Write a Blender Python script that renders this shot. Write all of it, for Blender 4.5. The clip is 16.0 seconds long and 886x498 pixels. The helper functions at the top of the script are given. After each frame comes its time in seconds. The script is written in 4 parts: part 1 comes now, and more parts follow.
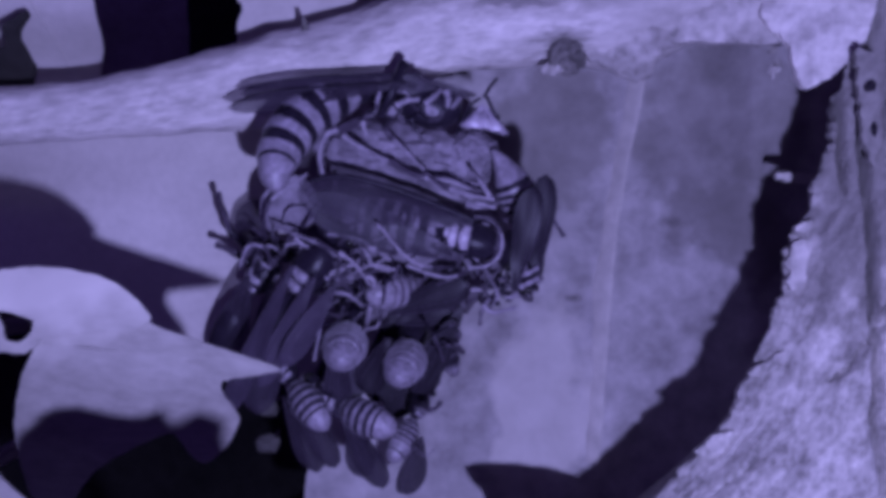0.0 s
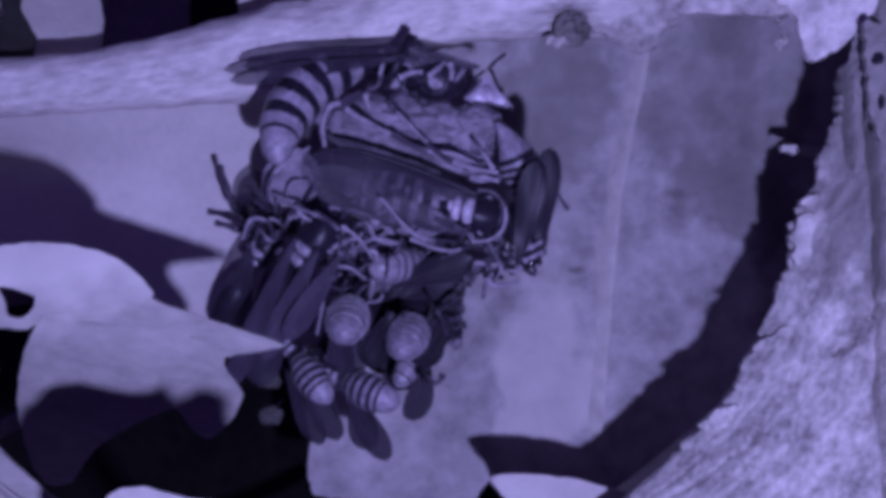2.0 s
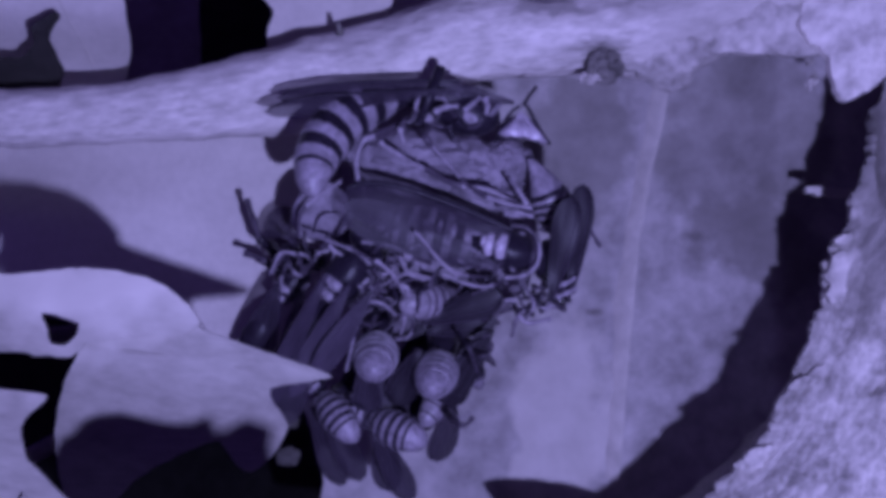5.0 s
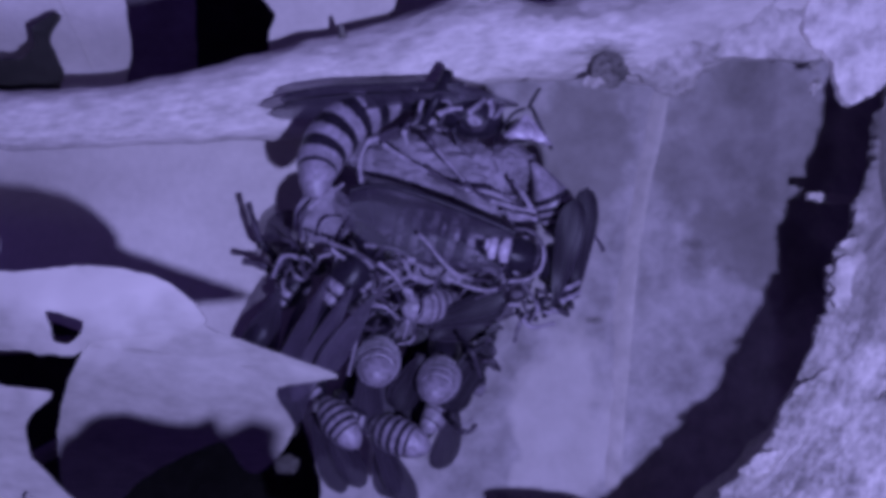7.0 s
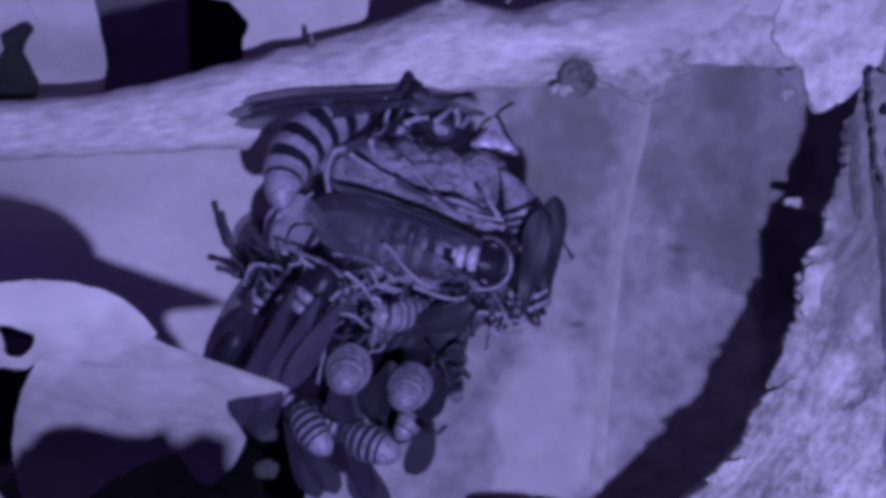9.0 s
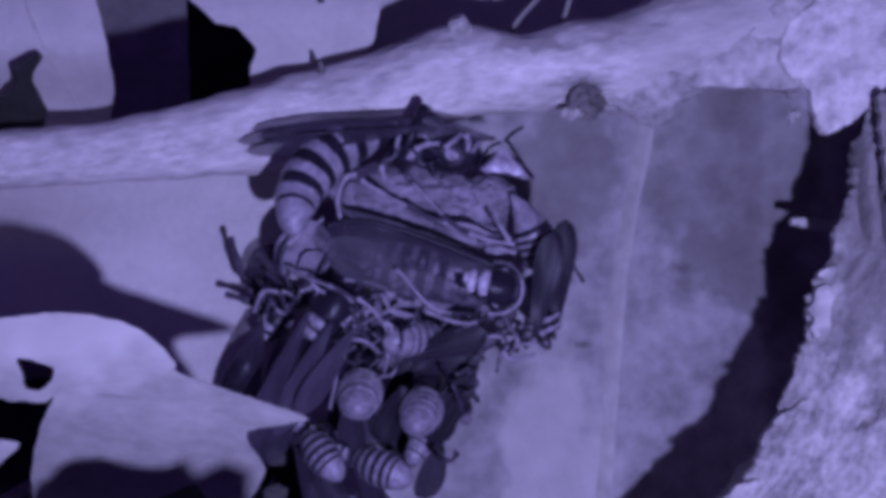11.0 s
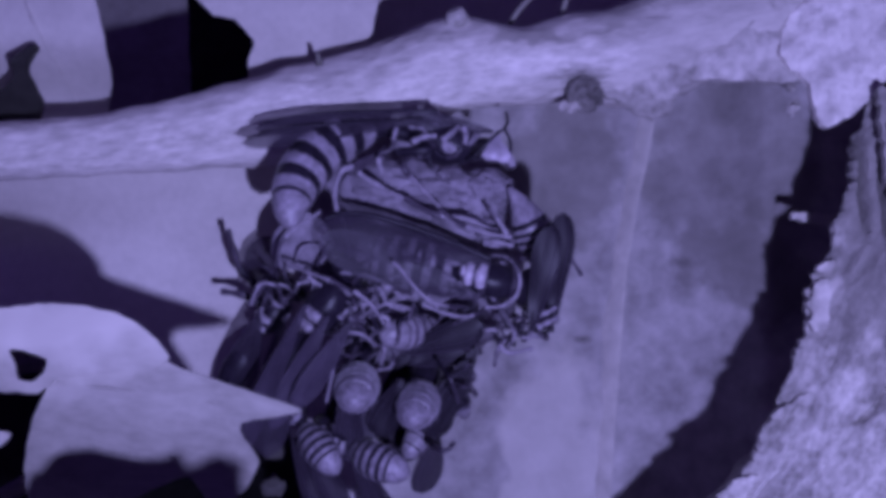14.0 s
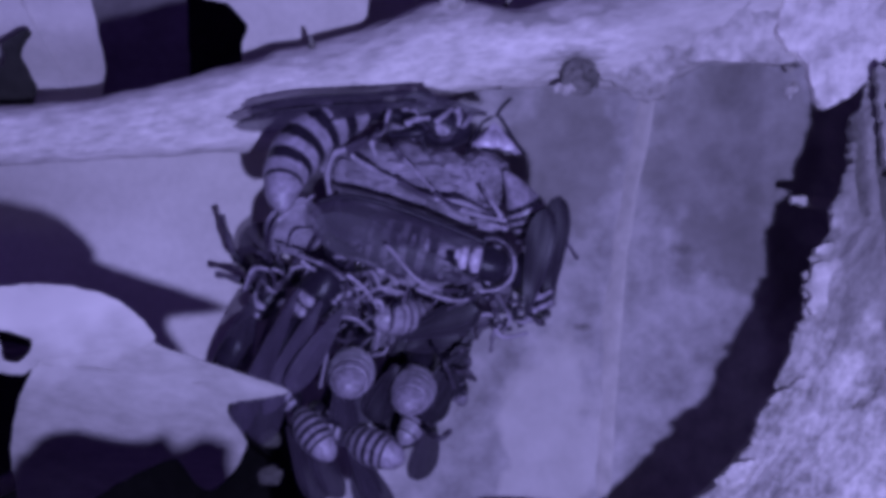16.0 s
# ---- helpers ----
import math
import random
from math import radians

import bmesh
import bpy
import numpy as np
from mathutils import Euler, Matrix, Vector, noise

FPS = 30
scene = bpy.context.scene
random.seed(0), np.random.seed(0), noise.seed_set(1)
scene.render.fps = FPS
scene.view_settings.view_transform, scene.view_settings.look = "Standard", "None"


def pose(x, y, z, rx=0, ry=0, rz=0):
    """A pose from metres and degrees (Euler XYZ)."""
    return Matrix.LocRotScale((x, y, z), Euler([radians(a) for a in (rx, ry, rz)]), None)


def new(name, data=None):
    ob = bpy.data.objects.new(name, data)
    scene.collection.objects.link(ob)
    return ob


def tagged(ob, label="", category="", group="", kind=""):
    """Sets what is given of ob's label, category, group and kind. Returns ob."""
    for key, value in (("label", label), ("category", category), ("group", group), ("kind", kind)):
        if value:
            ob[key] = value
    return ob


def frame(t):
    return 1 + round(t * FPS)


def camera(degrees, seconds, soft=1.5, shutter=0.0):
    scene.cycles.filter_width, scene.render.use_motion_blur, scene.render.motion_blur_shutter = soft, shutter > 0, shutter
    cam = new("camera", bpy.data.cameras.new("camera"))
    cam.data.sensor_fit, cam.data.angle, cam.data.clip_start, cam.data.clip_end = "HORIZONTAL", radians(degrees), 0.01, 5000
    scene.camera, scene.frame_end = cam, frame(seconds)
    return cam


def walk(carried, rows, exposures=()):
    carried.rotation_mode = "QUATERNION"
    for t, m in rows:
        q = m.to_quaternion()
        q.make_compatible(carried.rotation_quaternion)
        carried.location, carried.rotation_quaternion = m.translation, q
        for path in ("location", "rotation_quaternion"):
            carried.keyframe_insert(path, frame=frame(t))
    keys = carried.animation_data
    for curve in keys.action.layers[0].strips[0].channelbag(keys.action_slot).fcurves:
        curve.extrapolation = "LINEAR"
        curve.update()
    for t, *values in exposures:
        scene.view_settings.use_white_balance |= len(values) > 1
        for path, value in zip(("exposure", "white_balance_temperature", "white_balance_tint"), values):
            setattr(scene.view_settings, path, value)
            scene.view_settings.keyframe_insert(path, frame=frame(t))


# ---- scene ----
cam = camera(41.0, 16.0, soft=5.0)
# seconds, eye x y z in metres, turn in degrees; the camera looks straight down on the nest
ROWS = [
    (0.0, 0.00000, 0.00000, 0.11000, -0.001, -0.007, 0.000),
    (0.5, 0.00176, 0.00074, 0.10963, -0.542, 0.859, 0.014),
    (1.0, 0.00140, 0.00086, 0.10958, -0.866, 0.542, 0.037),
    (1.5, 0.00041, 0.00073, 0.10960, -1.199, 0.136, 0.034),
    (2.0, -0.00013, 0.00049, 0.10959, -1.615, 0.067, 0.041),
    (2.5, -0.00139, -0.00022, 0.10937, -1.693, -0.496, 0.088),
    (3.0, -0.00162, -0.00029, 0.10920, -0.914, -0.390, 0.190),
    (3.5, -0.00234, 0.00003, 0.10910, 0.028, -0.605, 0.292),
    (4.0, -0.00230, -0.00029, 0.10897, 0.906, -0.351, 0.515),
    (4.5, -0.00334, -0.00058, 0.10887, 0.929, -0.797, 0.562),
    (7.0, -0.00553, -0.00199, 0.10812, 1.954, -1.943, 0.659),
    (7.5, -0.00429, -0.00143, 0.10818, 2.049, -1.585, 0.646),
    (8.0, -0.00299, -0.00054, 0.10837, 1.622, -1.165, 0.619),
    (10.5, -0.00050, -0.00154, 0.10860, 1.773, -0.241, 0.265),
    (11.0, -0.00300, -0.00003, 0.10865, 2.232, -1.160, 0.042),
    (11.5, -0.00481, 0.00067, 0.10846, 2.653, -1.804, 0.046),
    (12.0, -0.00462, 0.00066, 0.10851, 2.438, -1.617, 0.023),
    (12.5, -0.00554, 0.00008, 0.10837, 2.588, -2.237, 0.045),
    (13.0, -0.00521, 0.00004, 0.10830, 2.383, -2.202, 0.042),
    (13.5, -0.00348, -0.00007, 0.10843, 2.192, -1.329, 0.099),
    (14.0, -0.00239, -0.00030, 0.10837, 2.087, -0.882, 0.189),
    (14.5, -0.00099, -0.00062, 0.10833, 2.046, -0.227, 0.207),
    (15.0, -0.00049, -0.00084, 0.10833, 1.973, -0.056, 0.135),
    (15.5, -0.00059, -0.00063, 0.10839, 1.596, -0.096, -0.003),
    (16.0, -0.00120, -0.00131, 0.10765, 2.023, -0.336, 0.007),
]
walk(cam, [(t, Matrix.Translation((x, y, z)) @ pose(0, 0, 0, a, b, c)) for t, x, y, z, a, b, c in ROWS])

# ---- light: night, one violet lamp held beside the lens, faint violet glow all round ----
world = bpy.data.worlds.new("night")
scene.world = world
world.use_nodes = True
world.node_tree.nodes["Background"].inputs[0].default_value = (0.26, 0.135, 1.0, 1)
world.node_tree.nodes["Background"].inputs[1].default_value = 0.105
torch = new("torch", bpy.data.lights.new("torch", "POINT"))
torch.data.energy = 0.392
torch.data.color = (0.42, 0.41, 1.0)
torch.data.shadow_soft_size = 0.0010
torch.location = (0.0100, -0.0155, 0.111)

from mathutils import geometry

MM = 0.001


# ---- materials ----
def surface(name, dark, light, rough=0.7, grain=2500.0, blotch=250.0, bump=0.3, stretch=(1, 1, 1), spec=0.3, depth=0.0002,
            turn=0.0, stains_and_shade=(), contrast=1.0, detail=5):
    """A procedural surface: two scales of noise between two tones, relief, and ellipses of stain and painted shade (x,
    y, radius x, radius y, tone, strength).
    """
    m = bpy.data.materials.new(name)
    m.use_nodes = True
    n, l = m.node_tree.nodes, m.node_tree.links
    b = n["Principled BSDF"]
    co = n.new("ShaderNodeTexCoord")
    mp = n.new("ShaderNodeMapping")
    mp.vector_type = "TEXTURE"
    mp.inputs["Scale"].default_value = stretch
    mp.inputs["Rotation"].default_value = (0, 0, radians(turn))
    l.new(co.outputs["Object"], mp.inputs[0])

    def tex(scale, detail, rough_):
        t = n.new("ShaderNodeTexNoise")
        t.inputs["Scale"].default_value = scale
        t.inputs["Detail"].default_value = detail
        t.inputs["Roughness"].default_value = rough_
        l.new(mp.outputs[0], t.inputs["Vector"])
        return t
    big, fine = tex(blotch, 4, 0.6), tex(grain, detail, 0.65)
    add = n.new("ShaderNodeMath")
    add.operation = "ADD"
    l.new(big.outputs[0], add.inputs[0])
    l.new(fine.outputs[0], add.inputs[1])
    half = n.new("ShaderNodeMapRange")
    half.inputs[1].default_value, half.inputs[2].default_value = 1 - 0.3 / contrast, 1 + 0.3 / contrast
    l.new(add.outputs[0], half.inputs[0])
    ramp = n.new("ShaderNodeMix")
    ramp.data_type = "RGBA"
    ramp.inputs["A"].default_value, ramp.inputs["B"].default_value = (*dark, 1), (*light, 1)
    l.new(half.outputs[0], ramp.inputs["Factor"])
    out = ramp.outputs["Result"]
    wander = n.new("ShaderNodeTexNoise")
    wander.inputs["Scale"].default_value, wander.inputs["Detail"].default_value = 190, 4
    l.new(co.outputs["Object"], wander.inputs["Vector"])
    shift = n.new("ShaderNodeVectorMath")
    shift.operation = "MULTIPLY_ADD"
    shift.inputs[1].default_value, shift.inputs[2].default_value = (0.011, 0.011, 0), (-0.0055, -0.0055, 0)
    l.new(wander.outputs["Color"], shift.inputs[0])
    bent = n.new("ShaderNodeVectorMath")
    l.new(co.outputs["Object"], bent.inputs[0])
    l.new(shift.outputs[0], bent.inputs[1])
    for sx, sy, rx, ry, tone, strength in stains_and_shade:
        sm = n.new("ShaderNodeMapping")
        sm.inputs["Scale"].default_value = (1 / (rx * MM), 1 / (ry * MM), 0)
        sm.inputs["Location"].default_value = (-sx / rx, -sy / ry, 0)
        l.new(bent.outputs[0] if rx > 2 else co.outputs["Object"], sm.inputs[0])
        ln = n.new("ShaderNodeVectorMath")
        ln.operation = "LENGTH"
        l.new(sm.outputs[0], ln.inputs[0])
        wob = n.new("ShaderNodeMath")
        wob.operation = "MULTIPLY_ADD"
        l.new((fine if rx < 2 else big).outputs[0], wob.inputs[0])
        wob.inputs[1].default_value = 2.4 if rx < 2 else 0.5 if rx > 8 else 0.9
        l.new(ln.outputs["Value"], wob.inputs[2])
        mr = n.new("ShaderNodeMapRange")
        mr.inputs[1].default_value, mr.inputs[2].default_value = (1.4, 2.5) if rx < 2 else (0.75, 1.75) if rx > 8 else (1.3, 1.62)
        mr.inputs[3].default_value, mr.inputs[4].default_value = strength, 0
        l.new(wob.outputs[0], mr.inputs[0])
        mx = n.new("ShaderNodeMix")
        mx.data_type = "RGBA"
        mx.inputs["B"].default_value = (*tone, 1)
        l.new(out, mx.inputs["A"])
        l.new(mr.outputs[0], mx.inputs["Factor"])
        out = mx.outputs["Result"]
    l.new(out, b.inputs["Base Color"])
    b.inputs["Roughness"].default_value = rough
    b.inputs["Specular IOR Level"].default_value = spec
    if bump:
        bp = n.new("ShaderNodeBump")
        bp.inputs["Strength"].default_value = bump
        bp.inputs["Distance"].default_value = depth
        l.new(fine.outputs[0], bp.inputs["Height"])
        l.new(bp.outputs[0], b.inputs["Normal"])
    return m


def grey(v, warm=0.06):
    return (v * (1 + warm), v, v * (1 - warm))


def cool(v):
    """The purplish grey of old leaves."""
    return (v * 1.06, v, v * 1.0)


def violet(v):
    """A pale tone with the cool sheen of the wasps' shells and paper."""
    return (v * 1.12, v, v * 1.18)


LEAF_DRY = surface("dry_leaf_pale", grey(0.44), grey(0.55), 0.62, 1500, 160, 0.12)
# The paler ellipse covers the upper lobe and fades across the blade.
LEAF_NEAR = surface("dry_leaf_curled", grey(0.15), grey(0.25), 0.6, 1800, 180, 0.15, stretch=(1.8, 0.7, 1), turn=-8, stains_and_shade=[(*(-21.8, -2.0), 8.6, 3.0, grey(0.41), 1.0)])
LEAF_BACK = surface("dry_leaf_mottled", cool(0.24), cool(0.58), 0.8, 430, 150, 0.3, contrast=0.95, detail=4, stains_and_shade=[
    # Two large darker patches at the upper right.
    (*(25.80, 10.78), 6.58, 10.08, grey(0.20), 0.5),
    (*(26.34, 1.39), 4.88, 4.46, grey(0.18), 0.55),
    # Shadow right of the upper wasp's head, painted into the leaf colour.
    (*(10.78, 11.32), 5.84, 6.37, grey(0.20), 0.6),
    (*(9.71, -14.96), 4.67, 8.49, grey(0.68), 0.6),
    (*(12.40, -4.62), 0.64, 0.37, grey(0.10), 0.8),
    (*(21.25, 2.47), 1.17, 0.64, grey(0.10), 0.7)])
# Two darkened leaf tones: shade deep in the gap put into the colour.
LEAF_DARK = surface("dim_leaf_dark", grey(0.10), grey(0.17), 0.8, 900, 150, 0.3)
LEAF_BROWN = surface("dim_leaf_brown", grey(0.20), grey(0.30), 0.8, 900, 150, 0.3)
DARK_PATCH = surface("dark_patch_tone", grey(0.012), grey(0.03), 0.8, 900, 150, 0.3)
SOIL = surface("soil_with_gap_shade", grey(0.006), grey(0.02), 0.95, 400, 60, 0.8, depth=0.002)
BARK = surface("grey_bark", grey(0.18), grey(0.66), 0.9, 2100, 420, 0.55, stretch=(0.85, 1.35, 1), depth=0.0004, turn=-24, contrast=1.05,
               # Darker ellipse puts the weaker torch light up the log into its tone.
               stains_and_shade=[(*(29.4, 5.51), 4.8, 10.5, grey(0.17), 0.7)])
BARK_PALE = surface("pale_inner_bark", grey(0.48), grey(0.80), 0.75, 1300, 420, 0.8, depth=0.0004, contrast=1.3)
TWIG = surface("barkless_twig", grey(0.32), grey(0.80), 0.8, 1900, 330, 0.42, stretch=(2.6, 0.8, 0.8), depth=0.0003, turn=8, contrast=0.95,
               stains_and_shade=[(*(4.96, 18.29), 2.6, 1.0, grey(0.24), 0.6), (*(8.86, 14.64), 1.7, 1.3, grey(0.09), 0.85), (*(-9.19, 11.52), 3.0, 0.9, grey(0.3), 0.4), (*(17.68, 18.50), 6.5, 4.5, grey(0.40), 0.55)])
KNOT = surface("dark_knot_wood", grey(0.07), grey(0.22), 0.85, 1500, 500, 0.6, depth=0.0004)
COLLAR = surface("rough_branch_base", grey(0.23), grey(0.60), 0.85, 1100, 330, 0.7, depth=0.0004, contrast=1.2)
PAPER = surface("grey_nest_paper", violet(0.12), violet(0.32), 0.85, 1300, 420, 0.35, depth=0.0003, contrast=1.0)
PALE = surface("pale_wasp_band", violet(0.12), violet(0.36), 0.42, 2500, 1100, 0.2, spec=0.45, contrast=1.05)
FACE = surface("pale_wasp_face", violet(0.30), violet(0.50), 0.42, 2500, 600, 0.1, spec=0.6)
DARK = surface("black_wasp_shell", (0.010, 0.008, 0.013), (0.028, 0.022, 0.036), 0.34, 3000, 500, 0.15, spec=0.2)
BAND = surface("smoky_wasp_band", (0.055, 0.044, 0.060), (0.10, 0.08, 0.11), 0.4, 2500, 600, 0.15, spec=0.3)
BROWN = surface("brown_wasp_shell", (0.036, 0.029, 0.042), (0.09, 0.073, 0.10), 0.4, 2500, 500, 0.15, spec=0.45)
EYE_M = surface("wasp_eye", grey(0.012), grey(0.03), 0.15, 6000, 500, 0.1, spec=0.6)
LEG_M = surface("pale_wasp_leg", violet(0.15), violet(0.36), 0.45, 2500, 500, 0.0)
VEIN_M = surface("wing_vein", (0.02, 0.016, 0.024), (0.07, 0.056, 0.08), 0.4, 2500, 500, 0.0)
RIB_DULL = surface("leaf_midrib_dull", grey(0.46), grey(0.68), 0.8, 700, 170, 0.15)
RIB = surface("leaf_rib_pale", grey(0.40), grey(0.58), 0.7, 1500, 200, 0.2)
STONE = surface("pale_pebble", grey(0.05), grey(0.11), 0.8, 900, 200, 0.3)


def wing_material(name, low, high, pale=1.0):
    m = bpy.data.materials.new(name)
    m.use_nodes = True
    n, l = m.node_tree.nodes, m.node_tree.links
    b = n["Principled BSDF"]
    b.inputs["Roughness"].default_value = 0.42
    b.inputs["Specular IOR Level"].default_value = 0.18
    co, ns = n.new("ShaderNodeTexCoord"), n.new("ShaderNodeTexNoise")
    mp = n.new("ShaderNodeMapping")
    mp.inputs["Scale"].default_value = (0.35, 0.8, 0.5)
    l.new(co.outputs["Object"], mp.inputs[0])
    l.new(mp.outputs[0], ns.inputs["Vector"])
    ns.inputs["Scale"].default_value = 900
    ns.inputs["Detail"].default_value = 3
    mr = n.new("ShaderNodeMapRange")
    mr.inputs[3].default_value, mr.inputs[4].default_value = low, high
    l.new(ns.outputs[0], mr.inputs[0])
    l.new(mr.outputs[0], b.inputs["Alpha"])
    streak = n.new("ShaderNodeMapRange")
    streak.inputs[1].default_value, streak.inputs[2].default_value = 0.1, 0.95
    l.new(ns.outputs[0], streak.inputs[0])
    mix = n.new("ShaderNodeMix")
    mix.data_type = "RGBA"
    mix.inputs["A"].default_value, mix.inputs["B"].default_value = (0.034 * pale, 0.027 * pale, 0.042 * pale, 1), (0.085 * pale, 0.068 * pale, 0.100 * pale, 1)
    l.new(streak.outputs[0], mix.inputs["Factor"])
    l.new(mix.outputs["Result"], b.inputs["Base Color"])
    bp = n.new("ShaderNodeBump")
    bp.inputs["Strength"].default_value, bp.inputs["Distance"].default_value = 0.1, 0.0001
    l.new(ns.outputs[0], bp.inputs["Height"])
    l.new(bp.outputs[0], b.inputs["Normal"])
    return m


WING = wing_material("smoky_wing", 0.62, 0.84, 0.75)
WING_DARK = wing_material("dark_smoky_wing", 0.80, 0.95, 0.34)
WING_CLEAR = wing_material("clear_smoky_wing", 0.42, 0.58, 0.85)
WING_PALE = wing_material("pale_smoky_wing", 0.50, 0.72, 1.25)
WING_GLASS = wing_material("glassy_smoky_wing", 0.20, 0.32, 1.1)


# ---- builders (all lengths in millimetres) ----
def part(name, bm, material, parent, label="", smooth=True):
    """Links a bmesh, built in world millimetres round its parent's place, as one mesh under a thing or part."""
    mesh = bpy.data.meshes.new(name)
    bmesh.ops.recalc_face_normals(bm, faces=bm.faces)
    bmesh.ops.scale(bm, vec=(MM, MM, MM), verts=bm.verts)
    bm.to_mesh(mesh)
    bm.free()
    for m in material if isinstance(material, (list, tuple)) else (material,):
        mesh.materials.append(m)
    if smooth:
        mesh.shade_smooth()
        mesh.set_sharp_from_angle(angle=radians(48))
    ob = new(name, mesh)
    ob.parent = parent
    return tagged(ob, label)


def thing(name, label, category, group="", kind=""):
    return tagged(new(name), label, category, group, kind)


def spline(points, step):
    """Catmull-Rom through points (any dimension), sampled about every step."""
    p = [Vector(q) for q in points]
    p = [p[0] * 2 - p[1], *p, p[-1] * 2 - p[-2]]
    out = []
    for i in range(1, len(p) - 2):
        a, b, c, d = p[i - 1:i + 3]
        k = max(1, round((c - b).length / step))
        for j in range(k):
            t = j / k
            out.append(0.5 * (2 * b + (c - a) * t + (2 * a - 5 * b + 4 * c - d) * t * t + (3 * b - a - 3 * c + d) * t ** 3))
    out.append(p[-2])
    return out


def closed(points, step, rough=0.0, seed=0.0):
    """A softly rounded closed outline through points, with a ragged edge."""
    p = [Vector(q) for q in points]
    n, out = len(p), []
    for i in range(n):
        a, b, c, d = p[i - 1], p[i], p[(i + 1) % n], p[(i + 2) % n]
        k = max(1, round((c - b).length / step))
        for j in range(k):
            t = j / k
            s = b.lerp(c, t) + 0.22 * t * (1 - t) * ((b - a) - (d - c))
            w = Vector((noise.noise((s.x * 1.1, s.y * 1.1, seed)) + 0.6 * noise.noise((s.x * 3.1, s.y * 3.1, seed)),
                        noise.noise((s.x * 1.1, s.y * 1.1, seed + 9)) + 0.6 * noise.noise((s.x * 3.1, s.y * 3.1, seed + 9))))
            out.append(s + rough * w)
    return out


def sheet(outline, height, thick=0.2, step=0.5, grid=0.8, rough=0.12, holes=(), seed=0.0):
    """A thin solid blade inside an outline, its upper face at height(x, y)."""
    loops = [closed(outline, step, rough, seed)] + [closed(h, step * 0.6, rough * 0.7, seed + 3) for h in holes]
    pts, edges = [], []
    for loop in loops:
        s = len(pts)
        pts += loop
        edges += [(s + i, s + (i + 1) % len(loop)) for i in range(len(loop))]
    xs, ys = [p.x for p in loops[0]], [p.y for p in loops[0]]
    y, odd = min(ys) + grid / 2, 0
    while y < max(ys):
        x = min(xs) + grid * (0.5 + 0.5 * odd)
        while x < max(xs):
            pts.append(Vector((x + 0.1 * grid * math.sin(7 * y), y + 0.1 * grid * math.sin(5 * x))))
            x += grid
        y, odd = y + grid * 0.87, 1 - odd
    v, e, f, *_ = geometry.delaunay_2d_cdt([Vector((p.x, p.y)) for p in pts], edges, [], 1, 1e-5)
    def inside(q, loop):
        odd = False
        for a, c in zip(loop, loop[1:] + loop[:1]):
            if (a.y > q.y) != (c.y > q.y) and q.x < a.x + (q.y - a.y) * (c.x - a.x) / (c.y - a.y):
                odd = not odd
        return odd
    f = [t for t in f if not any(inside(sum((v[i] for i in t), Vector((0, 0))) / len(t), h) for h in loops[1:])]
    bm = bmesh.new()
    top = [bm.verts.new((p.x, p.y, height(p.x, p.y))) for p in v]
    low = [bm.verts.new((p.x, p.y, height(p.x, p.y) - thick)) for p in v]
    count = {}
    for face in f:
        bm.faces.new([top[i] for i in face])
        bm.faces.new([low[i] for i in reversed(face)])
        for i in range(len(face)):
            a, b = face[i], face[(i + 1) % len(face)]
            count[(min(a, b), max(a, b))] = count.get((min(a, b), max(a, b)), 0) + 1
    for (a, b), k in count.items():
        if k == 1:
            bm.faces.new((top[a], top[b], low[b], low[a]))
    for w in [w for w in bm.verts if not w.link_faces]:
        bm.verts.remove(w)
    return bm


def tube(points, radii, sides=10, step=0.4, bm=None, index=0, lump=0.0, seed=0.0, squash=1.0):
    """A round, capped tube through points; radii at the points; lump: uneven surface."""
    bm = bm or bmesh.new()
    path = spline([(*p, r) for p, r in zip(points, radii)], step)
    rings, side = [], None
    for i, q in enumerate(path):
        c, r = Vector(q[:3]), q[3]
        way = (Vector(path[min(i + 1, len(path) - 1)][:3]) - Vector(path[max(i - 1, 0)][:3])).normalized()
        if side is None:
            side = way.orthogonal().normalized()
        side = (side - way * side.dot(way)).normalized()
        up = way.cross(side)
        ring = []
        for k in range(sides):
            a = 2 * math.pi * k / sides
            o = side * math.cos(a) + up * math.sin(a) * squash
            s = 1.0
            if lump:
                w = c + o * r
                s += lump * (noise.noise((w.x * 0.35, w.y * 0.35, w.z * 0.35 + seed)) + 0.5 * noise.noise((w.x * 0.7, w.y * 1.8, w.z * 1.8 + seed))
                             + 0.25 * noise.noise((w.x * 1.6, w.y * 4.2, w.z * 4.2 + seed)))
            ring.append(bm.verts.new(c + o * r * s))
        rings.append(ring)
    for a, b in zip(rings, rings[1:]):
        for k in range(sides):
            f = bm.faces.new((a[k], a[(k + 1) % sides], b[(k + 1) % sides], b[k]))
            f.material_index = index
    for ring in (rings[0][::-1], rings[-1]):
        bm.faces.new(ring).material_index = index
    return bm


def blob(centre, size, turn=None, lump=0.0, seed=0.0, seg=20, rings=12, freq=0.5):
    bm = bmesh.new()
    bmesh.ops.create_uvsphere(bm, u_segments=seg, v_segments=rings, radius=1)
    for v in bm.verts:
        k = 1 + lump * (noise.noise(v.co * freq * 3 + Vector((seed, 0, 0))) + 0.5 * noise.noise(v.co * freq * 9 + Vector((seed, 3, 0))))
        v.co = Vector((v.co.x * size[0], v.co.y * size[1], v.co.z * size[2])) * k
    if turn:
        bmesh.ops.transform(bm, matrix=turn.to_4x4(), verts=bm.verts)
    bmesh.ops.translate(bm, vec=centre, verts=bm.verts)
    return bm


